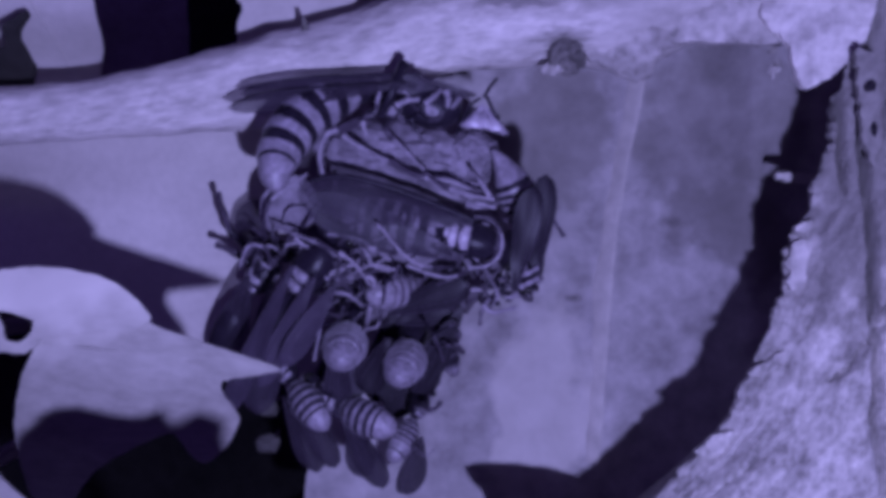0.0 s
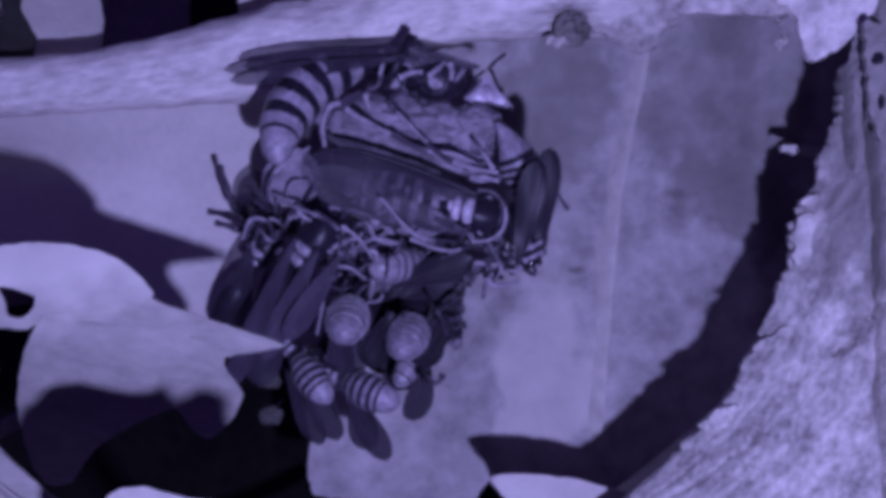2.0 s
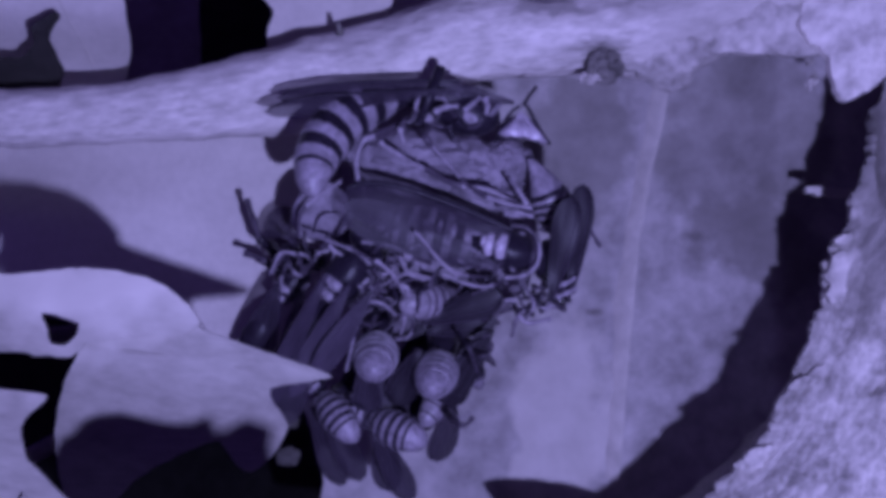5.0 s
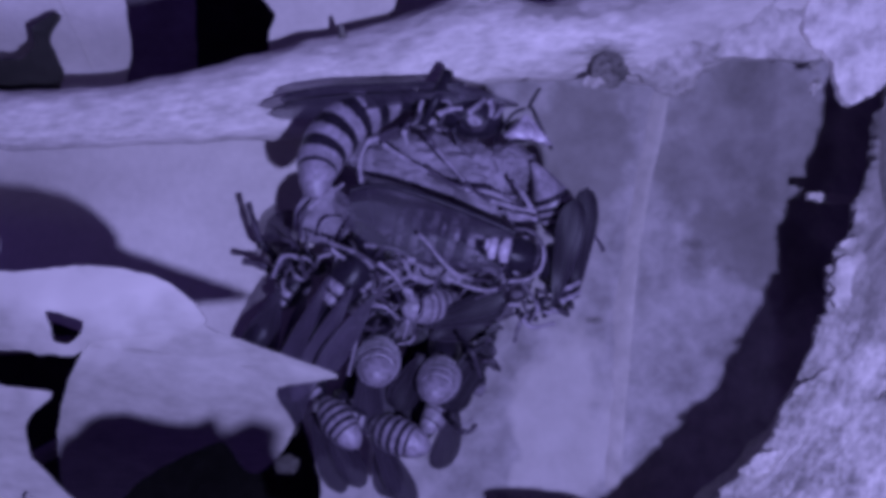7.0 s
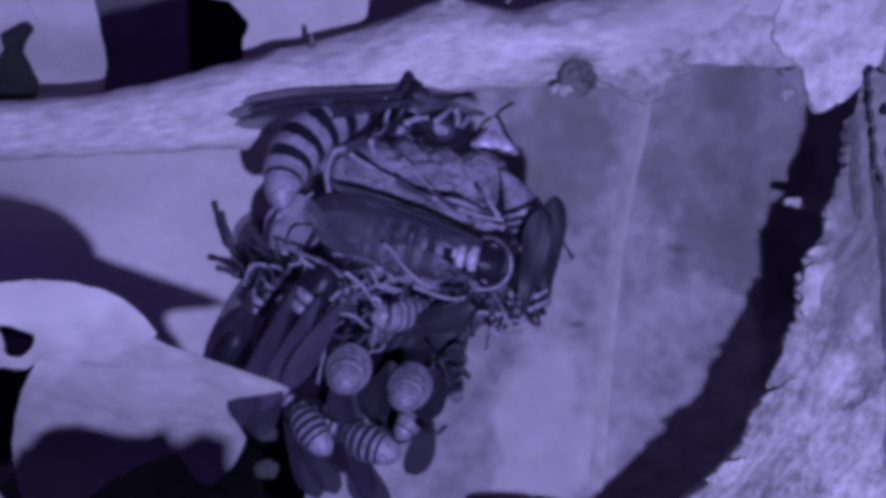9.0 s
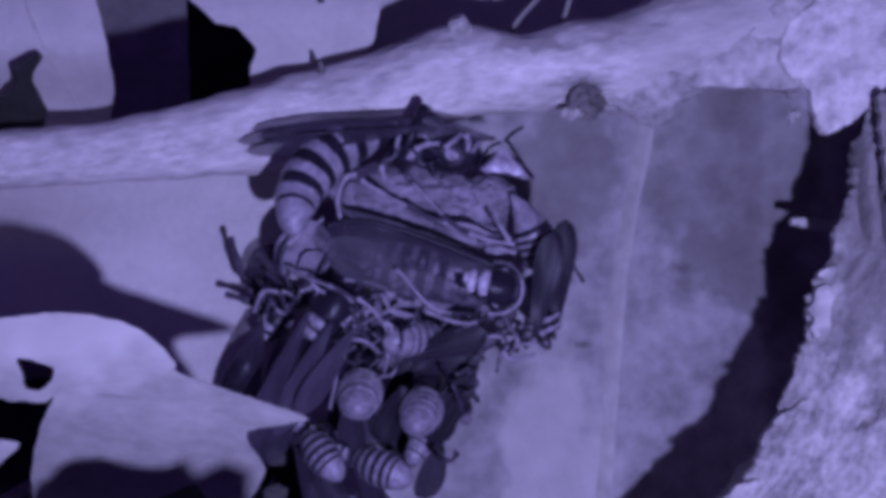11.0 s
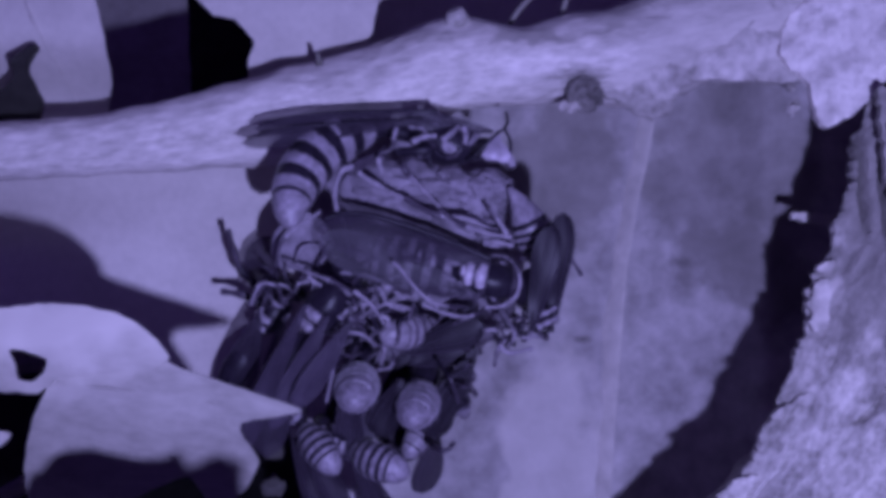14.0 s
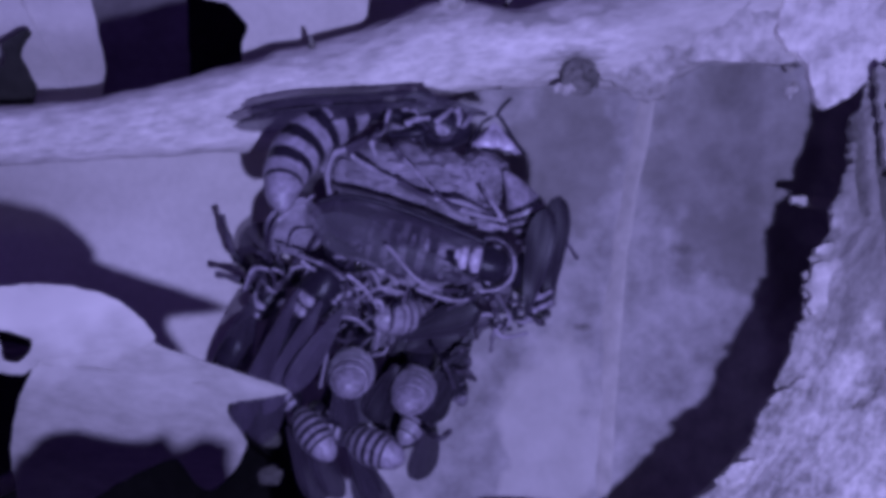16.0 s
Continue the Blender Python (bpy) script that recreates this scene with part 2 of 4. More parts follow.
def fbm(x, y, s=0.0):
    return noise.noise((x, y, s)) + 0.5 * noise.noise((2.1 * x, 2.1 * y, s + 4)) + 0.25 * noise.noise((4.3 * x, 4.3 * y, s + 8))


# ---- ground ----
def build_ground():
    bm = bmesh.new()
    n, half = 120, 60000.0
    rows = []
    for i in range(n + 1):
        row = []
        for j in range(n + 1):
            u, v = 2 * i / n - 1, 2 * j / n - 1
            x, y = 120 * u + half * u ** 7, 120 * v + half * v ** 7
            row.append(bm.verts.new((x, y, -62 + 2.2 * fbm(x * 0.06, y * 0.06) + 0.8 * fbm(x * 0.3, y * 0.3))))
        rows.append(row)
    for i in range(n):
        for j in range(n):
            bm.faces.new((rows[i][j], rows[i + 1][j], rows[i + 1][j + 1], rows[i][j + 1]))
    # Near-black tone: the unlit depth of the gaps is put into it.
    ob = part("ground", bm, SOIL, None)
    tagged(ob, "near-black soil under leaf litter, gap shade in its tone", "ground", kind="structure")


build_ground()


# ---- log with grey bark ----
EDGE = [(-75, -70), *[p for p in [
    (5.78, -25.29), (15.28, -17.38), (18.05, -14.41), (20.11, -11.84), (21.61, -8.47), (22.88, -5.90), (23.91, -2.93), (24.07, 0.04),
    (24.94, 1.62), (26.05, 3.60), (27.35, 8.35), (28.34, 12.71), (29.13, 17.46), (29.53, 22.21)]], (30.5, 60), (31, 75)]


def edge_x(y, pts=[(y, x) for x, y in EDGE]):
    for (ya, xa), (yb, xb) in zip(pts, pts[1:]):
        if ya <= y <= yb:
            return xa + (xb - xa) * (y - ya) / (yb - ya)
    return pts[-1][1] if y > pts[-1][0] else pts[0][1]


def build_log():
    log = thing("fallen_log", "fallen log with grey fissured flaking bark", "log")
    ys = list(np.linspace(-70, -25, 24)) + list(np.linspace(-24.8, 25, 270)) + list(np.linspace(25.6, 70, 24))
    bm, rows = bmesh.new(), []
    for y in ys:
        e = edge_x(y)
        rim = 0.55 * fbm(y * 0.55, 2.0) + 0.3 * fbm(y * 2.4, 5.0)
        row = []
        for k in range(12):
            z = -63 + (89 - 0.5) * k / 11
            row.append((e + rim + 0.38 * (26 - z) + 0.5 * fbm(y * 0.3, z * 0.3, 3), z))
        for k in range(150):
            f = k / 149
            d = 46 * f * (0.42 + 0.58 * f * f)
            g, s = d + 0.25 * noise.noise((d * 0.4, y * 0.3, 2)), y
            ridge = 0.4 * fbm(g * 0.4, s * 0.11, 1) + 0.14 * abs(noise.noise((g * 1.0, s * 0.16, 7))) + 0.06 * fbm(g * 2.4, s * 0.32, 11) + 0.06 * fbm(g * 4.5, s * 1.2, 21)
            z = 26.6 + 8.5 * (1 - math.exp(-d / 9.0)) + ridge * min(1, 0.3 + d) - 16 * max(0, (d - 20) / 26) ** 2
            for cx, w, amp in ((2.3 + 0.05 * y, 0.22, 0.9), (7.5 + 0.28 * y, 0.25, 0.8)):
                z -= amp * math.exp(-((d - cx + 0.35 * fbm(y * 0.5, cx)) / w) ** 2) * (1 if y > 6 or cx > 5 else 0.2)
            x = e + d + rim * math.exp(-d / 0.8)
            # the long split and a shorter one beside it
            z -= 2.4 * math.exp(-((x - 29.0 - 0.25 * fbm(y * 0.22, 3) - 0.02 * y) / 0.2) ** 2)
            z -= 1.6 * math.exp(-((x - 27.8 - 0.3 * fbm(y * 0.3, 8)) / 0.16) ** 2) * max(0, min(1, (y - 3) / 3))
            row.append((x, z))
        for k in range(1, 9):
            row.append((e + 46 + 2 * k, 26 - 89 * (k / 8) ** 1.4))
        rows.append([bm.verts.new((x, y, z)) for x, z in row])
    for a, b in zip(rows, rows[1:]):
        for i in range(len(a) - 1):
            bm.faces.new((a[i], a[i + 1], b[i + 1], b[i]))
    for r in (rows[0], rows[-1]):
        bm.faces.new(r)
    part("trunk", bm, BARK, log)
    # lifted bark plates and chips along the rim
    part("bark_plate", sheet([(28.60, 30.00), (25.97, 22.15), (25.49, 21.35), (24.16, 19.94), (23.24, 18.93), (22.83, 16.92), (23.36, 15.80), (24.36, 15.24), (24.84, 14.50), (25.08, 12.90),
         (25.77, 11.42), (26.97, 11.82), (28.06, 12.90), (28.86, 13.79), (29.51, 15.52), (29.75, 18.13), (30.19, 22.15), (31.50, 30.00)],
         lambda x, y: 25.1 + 0.6 * max(0, x - 24) + 0.5 * fbm(x * 0.35, y * 0.35, 5) + 0.2 * fbm(x * 1.2, y * 1.2, 6) + 0.08 * fbm(x * 3.0, y * 3.0, 9) - 0.25, 0.9, 0.3, 0.4, 0.3, seed=4), BARK_PALE, log, "pale flaking bark plate")
    for i, (x, y, r) in enumerate([(24.15, 14.55, 0.30), (24.3, 13.2, 0.5)]):
        part("bark_crumb", blob((x, y, 23.2), (r, r * 0.7, 0.4), Matrix.Rotation(i * 1.1, 3, "Z"), lump=1.1, seed=i + 3.0), BARK, log)
    flakes = [
        ([(24.38, 0.36), (25.49, 0.67), (25.81, 0.04), (25.33, -0.44), (25.97, -1.15), (25.10, -1.62), (25.25, -2.49), (24.30, -2.89), (23.91, -2.18), (24.15, -1.54), (23.75, -0.99), (24.07, -0.36)], 27.7, COLLAR),
        ([(21.14, -8.59), (22.21, -7.88), (24.38, -6.77), (24.70, -7.09), (23.20, -8.19), (21.81, -8.83)], 28.0, BARK),
        ([(24.54, 1.31), (25.57, 2.18), (25.81, 1.86), (25.17, 1.15)], 27.6, BARK),
        ([(26.89, 5.95), (27.48, 6.27), (28.58, 6.18), (30.05, 6.00), (34.17, 5.90), (34.17, 5.26), (30.05, 5.35), (28.21, 5.49), (27.30, 5.63)], 14.0, LEAF_DRY),
        ([(28.00, 13.53), (29.17, 12.94), (29.56, 9.42), (29.17, 5.51), (28.39, 7.47), (28.00, 10.99)], 30.2, BARK),
        ([(17.57, -14.21), (18.92, -13.02), (20.42, -12.63), (19.24, -14.21)], 27.8, BARK)]
    for i, (o, z, m) in enumerate(flakes):
        part("bark_flake", sheet(o, lambda x, y, z=z, i=i: z + 0.25 * fbm(x * 0.8, y * 0.8, i), 0.8, 0.2, 0.35, 0.3, seed=i), m, log)
    # Solid black lumps stand in for the shade inside two holes.
    part("hole_shade", blob((*(28.82, 11.00), 30.0), (0.5, 0.45, 0.5), lump=0.2), DARK, log)
    part("hole_shade", blob((*(29.01, 8.04), 30.3), (0.22, 0.5, 0.3), lump=0.2), DARK, log)
    return log


build_log()


# ---- bare twig that leaves the log ----
def build_twig():
    twig = thing("branch", "bare pale grey branch with fibrous worn wood", "branch")
    pts = [(-47.28, 9.15, 21), (-35.66, 9.75, 21.4), (-33.09, 9.80, 21.5), (-24.65, 10.48, 21.5), (-14.99, 12.15, 21.2), (-9.51, 13.54, 21), (-5.26, 14.81, 21), (-0.17, 16.51, 21),
           (4.92, 16.38, 21), (9.17, 17.10, 21), (13.41, 17.53, 21), (18.51, 19.78, 21), (23.60, 20.84, 21), (30.05, 21.03, 22)]
    radii = [2.0, 2.05, 2.1, 2.25, 3.2, 3.3, 3.35, 3.45, 2.9, 3.2, 3.9, 4.1, 4.0, 4.0]
    pts = [(x, y, 24.6 - r) for (x, y, z), r in zip(pts, radii)]
    part("stem", tube(pts, radii, 80, 0.3, lump=0.07, seed=3), TWIG, twig)
    part("nub", tube([(0.67, 18.30, 22), (-0.04, 19.46, 23), (-0.33, 20.11, 23.4)], [1.1, 0.85, 0.5], 18, 0.2, lump=0.45), COLLAR, twig)
    part("barb", tube([(-10.13, 15.98, 22.5), (-10.07, 16.39, 23.4), (-10.21, 16.89, 23.6)], [0.3, 0.2, 0.12], 8, 0.2, lump=0.4), KNOT, twig, "small dark thorn")
    part("broken_knot", blob((9.10, 13.88, 24.0), (1.15, 1.2, 0.9), lump=0.35, seed=2, seg=36, rings=24, freq=1.2), KNOT, twig, "dark round broken knot")
    part("knot_rim", tube([(9.10 + 1.15 * math.cos(a), 13.88 + 1.1 * math.sin(a), 24.3 + 0.15 * math.sin(3 * a)) for a in [0.9 + 0.45 * k for k in range(11)]], [0.12, 0.2, 0.26, 0.22, 0.3, 0.26, 0.32, 0.24, 0.3, 0.2, 0.12], 10, 0.2, lump=0.7, seed=6), KNOT, twig)
    for i, (dx, dy) in enumerate([(-0.35, 0.05), (0.15, -0.25), (0.5, -0.05)]):
        part("splinter", blob((7.84 + dx, 13.03 + dy, 24.5), (0.42, 0.2, 0.3), Matrix.Rotation(0.9 - 0.6 * i, 3, "Z"), lump=0.8, seed=i), COLLAR, twig)
    part("collar", sheet([(10.09, 15.63), (15.42, 20.55), (29.37, 21.37), (28.54, 16.40), (26.08, 14.90), (23.90, 14.85), (18.70, 15.13), (15.91, 14.31), (15.42, 12.75), (13.78, 12.67), (11.32, 13.66)],
         lambda x, y: 23.6 + 0.12 * max(0, x - 16) + 0.8 * fbm(x * 0.3, y * 0.3, 2) + 0.35 * fbm(x * 1.1, y * 1.1, 3) - 1.6 * max(0, 1 - max(0, y - 12.6) / 1.5) ** 2, 0.9, 0.4, 0.5, 0.25, seed=12), COLLAR, twig)
    return twig


build_twig()
# ---- leaves ----
def leaf_left():
    leaf = thing("dry_leaf", "broad flat pale dry leaf under a branch", "leaf")
    ease = lambda s: min(1, max(0, s)) ** 2 * (3 - 2 * min(1, max(0, s)))
    h = lambda x, y: 15.8 + 7.6 * ease((y - 13.5) / 5) + 3.0 * ease((-x - 19) / 16) * ease((8 - y) / 6) + 0.5 * fbm(x * 0.08, y * 0.08, 1) + 0.05 * fbm(x * 0.5, y * 0.5, 2)
    part("blade", sheet([(-49.41, 34.19), (-27.20, 34.19), (-26.60, 24.00), (-26.20, 20.60), (-25.60, 18.10), (-26.30, 15.40), (-27.14, 13.35), (-21.47, 11.58), (-13.48, 11.58), (-11.71, 6.25), (-11.71, -2.62),
         (-13.48, -8.83), (-21.47, -8.83), (-25.90, -7.05), (-32.11, -4.61), (-38.32, -3.95), (-49.41, -3.50)], h, 0.25, 0.6, 1.0, 0.12, seed=1), LEAF_DRY, leaf)
    part("vein", tube([(x, y, h(x, y) + 0.02) for x, y in [(-32.60, 27.30), (-31.50, 21.40), (-30.10, 18.00), (-29.40, 14.40)]], [0.12, 0.1, 0.08, 0.05], 6), RIB, leaf)
    part("petiole", tube([(-42, 0, 16.5), (-52, -4, 8), (-60, -10, -62)], [0.7, 0.9, 1.0], 8, 2), RIB, leaf)


def leaf_upper():
    leaf = thing("dry_leaf", "pale dry leaf with ragged nibbled edge behind a branch", "leaf")
    h = lambda x, y: 17.0 + 3.5 * min(1, max(0, (y - 15) / 6)) + 0.4 * fbm(x * 0.1, y * 0.1, 11)
    part("blade", sheet([(-15.04, 12.91), (-15.97, 16.01), (-15.88, 17.43), (-15.43, 18.76), (-16.81, 20.09), (-18.27, 20.53), (-20.14, 22.00), (-21.47, 23.20), (-22.71, 24.53), (-23.15, 34.19),
         (-3.73, 34.19), (-5.14, 25.32), (-5.94, 21.33), (-6.83, 17.78), (-7.27, 14.24)], h, 0.25, 0.35, 0.9, 0.22, seed=8), LEAF_DRY, leaf)
    part("speck", blob((*(-10.38, 22.04), h(*(-10.38, 22.04)) + 0.1), (0.28, 0.22, 0.15), lump=0.3), BROWN, leaf)
    part("petiole", tube([(-6, 32, 17), (-2, 42, 5), (0, 48, -62)], [0.5, 0.7, 0.9], 8, 2), RIB, leaf)


def leaf_back():
    leaf = thing("dry_leaf", "large rounded mottled dry leaf with a pale midrib", "leaf")

    ca, cb = Vector((-1.28, -14.22)), Vector((5.79, -9.17))

    def crease(x, y):
        """A short fold pressed into the blade."""
        p = Vector((x, y)) - ca
        s = max(0, min(1, p.dot(cb - ca) / (cb - ca).length_squared))
        return math.exp(-((p - (cb - ca) * s).length / 0.55) ** 2)

    def h(x, y):
        return -2.5 + 0.9 * fbm(x * 0.07, y * 0.07, 5) + 0.25 * fbm(x * 0.3, y * 0.3, 6) + 0.05 * fbm(x * 0.9, y * 0.9, 7) - 0.7 * crease(x, y) + 6.4 * min(1, max(0, (x - 17) / 11)) ** 2
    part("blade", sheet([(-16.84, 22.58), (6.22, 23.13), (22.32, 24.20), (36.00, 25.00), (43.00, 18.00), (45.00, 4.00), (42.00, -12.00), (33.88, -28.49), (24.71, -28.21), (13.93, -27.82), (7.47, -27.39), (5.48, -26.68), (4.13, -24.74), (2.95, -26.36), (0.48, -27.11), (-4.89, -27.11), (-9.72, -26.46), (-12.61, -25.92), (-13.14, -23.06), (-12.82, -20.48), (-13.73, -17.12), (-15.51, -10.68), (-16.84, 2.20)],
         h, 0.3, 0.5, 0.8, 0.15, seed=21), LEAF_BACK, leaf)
    rib = [(18.46, 20.44), (17.49, 14.00), (16.31, 7.57), (15.24, 1.12), (14.49, -6.39), (14.05, -13.89), (13.73, -20.33)]
    part("midrib", tube([(x, y, h(x, y) - 0.20) for x, y in rib], [1.7, 1.7, 1.6, 1.6, 1.6, 1.6, 1.4], 48, 0.5, lump=0.06, squash=0.165), RIB_DULL, leaf, "pale raised midrib")
    part("petiole", tube([(15, 23, -3), (20, 40, -16), (22, 50, -62)], [0.8, 0.9, 1.1], 8, 2), RIB, leaf)


def leaf_near():
    leaf = thing("curled_leaf", "pale curled dry leaf with pointed tip and nibbled hole", "leaf")
    tip, root = Vector((-8.96, -6.71)), Vector((-21.73, -4.78))
    ax = (tip - root).normalized()

    def h(x, y):
        d = Vector((x, y)) - root
        along, across = d.dot(ax), d.cross(ax) * -1
        z = 46.5 - 0.09 * max(0, along)
        z -= -0.07 * across if across > 0 else 0.1 * -across + 0.05 * across * across
        z -= 0.2 * math.exp(-(across / 0.5) ** 2)
        return z + 0.35 * fbm(x * 0.16, y * 0.16, 3) + 0.05 * fbm(x * 0.8, y * 0.8, 2)
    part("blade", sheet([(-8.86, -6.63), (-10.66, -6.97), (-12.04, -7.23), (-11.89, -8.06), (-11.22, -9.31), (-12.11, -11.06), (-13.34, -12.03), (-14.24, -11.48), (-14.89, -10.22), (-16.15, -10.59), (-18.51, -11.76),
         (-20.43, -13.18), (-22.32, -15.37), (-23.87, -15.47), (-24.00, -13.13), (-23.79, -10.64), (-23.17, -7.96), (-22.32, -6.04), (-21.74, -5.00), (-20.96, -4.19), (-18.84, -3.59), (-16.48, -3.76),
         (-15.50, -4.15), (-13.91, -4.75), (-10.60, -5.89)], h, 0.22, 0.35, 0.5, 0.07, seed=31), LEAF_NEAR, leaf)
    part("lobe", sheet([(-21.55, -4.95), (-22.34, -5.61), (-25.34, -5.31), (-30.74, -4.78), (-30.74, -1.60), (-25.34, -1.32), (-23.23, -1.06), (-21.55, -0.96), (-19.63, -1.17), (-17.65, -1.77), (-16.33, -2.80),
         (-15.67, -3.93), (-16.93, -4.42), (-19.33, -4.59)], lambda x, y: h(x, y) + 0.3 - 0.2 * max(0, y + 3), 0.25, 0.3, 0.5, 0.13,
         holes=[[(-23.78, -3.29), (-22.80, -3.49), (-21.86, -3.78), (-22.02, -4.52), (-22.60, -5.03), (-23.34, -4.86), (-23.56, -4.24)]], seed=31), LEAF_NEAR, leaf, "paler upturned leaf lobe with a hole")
    part("midrib", tube([(x, y, h(x, y) - 0.02) for x, y in [(-21.45, -5.03), (-17.79, -5.52), (-14.03, -6.09), (-10.78, -6.55)]], [0.10, 0.09, 0.07, 0.04], 8), LEAF_NEAR, leaf)
    part("petiole", tube([(-29, -4, 46), (-40, -6, 40), (-50, -10, -62)], [0.5, 0.7, 1.0], 8, 2), RIB, leaf)


def leaf_corner():
    leaf = thing("curled_leaf", "pale curled dry leaf edge beside a dark gap", "leaf")
    h = lambda x, y: 52.5 + 0.5 * fbm(x * 0.15, y * 0.15, 7)
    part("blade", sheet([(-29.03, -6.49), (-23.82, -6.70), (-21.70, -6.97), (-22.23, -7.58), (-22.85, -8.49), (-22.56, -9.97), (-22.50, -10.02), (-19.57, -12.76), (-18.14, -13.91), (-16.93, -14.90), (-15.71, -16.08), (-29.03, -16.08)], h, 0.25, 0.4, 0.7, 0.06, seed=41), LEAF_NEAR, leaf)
    part("fold", tube([(x, y, 52.75) for x, y in [(-22.73, -11.69), (-21.12, -13.00), (-20.18, -13.66), (-18.69, -14.57)]], [0.3, 0.3, 0.3, 0.2], 12, lump=0.2, squash=0.4), LEAF_NEAR, leaf)
    part("petiole", tube([(-27.0, -16, 52.4), (-38, -19, 34), (-46, -20, -62)], [0.5, 0.7, 1.0], 8, 2), RIB, leaf)


def leaf_front():
    leaf = thing("curled_leaf", "upright curled dry leaf rim near the lens", "leaf")
    # Rise at the right: an unseen lobe added to shade the curled leaf.
    h = lambda x, y: 62.5 + 4.5 * min(1, max(0, (x + 9.5) / 3)) + 0.3 * fbm(x * 0.2, y * 0.2, 9)
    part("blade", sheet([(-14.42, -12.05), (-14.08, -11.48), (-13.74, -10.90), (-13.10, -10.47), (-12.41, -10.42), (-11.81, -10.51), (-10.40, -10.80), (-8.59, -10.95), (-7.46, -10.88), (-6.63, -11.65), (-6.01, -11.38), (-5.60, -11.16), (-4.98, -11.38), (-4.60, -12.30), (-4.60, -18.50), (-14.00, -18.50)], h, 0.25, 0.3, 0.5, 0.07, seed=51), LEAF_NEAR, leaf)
    part("petiole", tube([(-9.5, -18, 62.4), (-11, -28, 32), (-12, -32, -62)], [0.5, 0.7, 1.0], 8, 2), RIB, leaf)


def leaf_lower():
    leaf = thing("dry_leaf", "pale dry leaf propped against the log over a larger leaf", "leaf")
    h = lambda x, y: 19 + 0.5 * fbm(x * 0.1, y * 0.1, 13) + 0.1 * fbm(x * 0.6, y * 0.6, 14)
    part("blade", sheet([(3.50, -19.68), (5.32, -19.37), (8.14, -19.50), (10.75, -19.94), (13.15, -20.64), (15.76, -21.17), (21.43, -22.83), (21.49, -29.85), (7.10, -29.84), (5.99, -24.13), (4.68, -21.42)], h, 0.25, 0.5, 0.8, 0.12, seed=61), LEAF_DRY, leaf)
    part("petiole", tube([(12, -27, 19), (13, -36, 0), (14, -40, -62)], [0.5, 0.7, 1.0], 8, 2), RIB, leaf)


def leaf_deep(outline, z, seed, base, material=LEAF_DARK, label="leaf deep in the litter, gap shade in its tone"):
    leaf = thing("litter_leaf", label, "leaf", "leaves in the litter")
    part("blade", sheet(outline, lambda x, y: z + 1.2 * fbm(x * 0.1, y * 0.1, seed), 0.3, 0.6, 1.2, 0.2, seed=seed), material, leaf)
    part("petiole", tube([(*base, z), (base[0] + 2, base[1] + 3, z - 8), (base[0] + 3, base[1] + 4, -62)], [0.5, 0.7, 1.0], 8, 2), RIB, leaf)


# A thin near-black sheet with a ragged outline over the pale leaf.
def dark_patch():
    leaf = thing("dark_patch", "thin dark ragged patch on a pale leaf", "leaf")
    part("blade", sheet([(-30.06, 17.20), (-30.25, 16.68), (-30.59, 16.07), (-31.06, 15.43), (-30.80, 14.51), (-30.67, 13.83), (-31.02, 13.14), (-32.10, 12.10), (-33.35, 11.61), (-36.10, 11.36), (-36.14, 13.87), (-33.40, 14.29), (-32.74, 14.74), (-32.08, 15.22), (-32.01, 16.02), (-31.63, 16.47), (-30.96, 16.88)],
         lambda x, y: 24.4 - 5.5 * (1 - min(1, max(0, (y - 12) / 4))) + 0.3 * fbm(x * 0.3, y * 0.3, 4), 0.9, 0.2, 0.5, 0.12, seed=77), DARK_PATCH, leaf)


leaf_left()
leaf_upper()
leaf_back()
leaf_near()
leaf_corner()
leaf_front()
leaf_lower()
leaf_deep([(-46.96, 51.95), (-29.45, 51.95), (-29.77, 35.09), (-29.12, 18.87), (-33.99, 14.33), (-45.01, 15.63)], -26, 71, (-20, 22), LEAF_BROWN)
leaf_deep([(-9.21, 40.11), (25.84, 40.11), (24.84, 20.08), (5.81, 18.58), (-7.71, 19.08)], 5, 72, (8, 30), LEAF_DRY, "pale dry leaf in the shade behind the branch")
dark_patch()
for ends in ([(9.73, 28.34, 20.5), (6.71, 23.34, 20.5), (4.25, 20.50, 19.5)], [(10.16, 28.34, 20.5), (8.68, 23.58, 20.5), (7.69, 20.13, 19.5)]):
    stalk = thing("stalk", "thin brownish dry stalk behind the branch", "stalk", "stalks")
    part("stem", tube([*ends, (ends[2][0] - 0.6, ends[2][1] - 1.6, 14.0)], [0.22, 0.2, 0.2, 0.16], 8), LEAF_BROWN, stalk)
for x, y, z, r in [(*(-14.98, -13.67), 8, 0.95), (*(-15.08, -16.73), 8, 1.05), (*(-20.29, 17.16), 6, 0.6)]:
    seed_ = thing("seed", "small pale dry seed on a thin stalk in the dark gap", "seed", "seeds")
    part("husk", blob((x, y, z), (r, r * 0.8, r * 0.9), lump=0.3, seed=x), STONE, seed_)
    part("stalk", tube([(x, y, z), (x * 1.19, y * 1.19, z - 20), (x * 1.57, y * 1.57, -62)], [0.2, 0.2, 0.25], 6, 2), RIB, seed_)


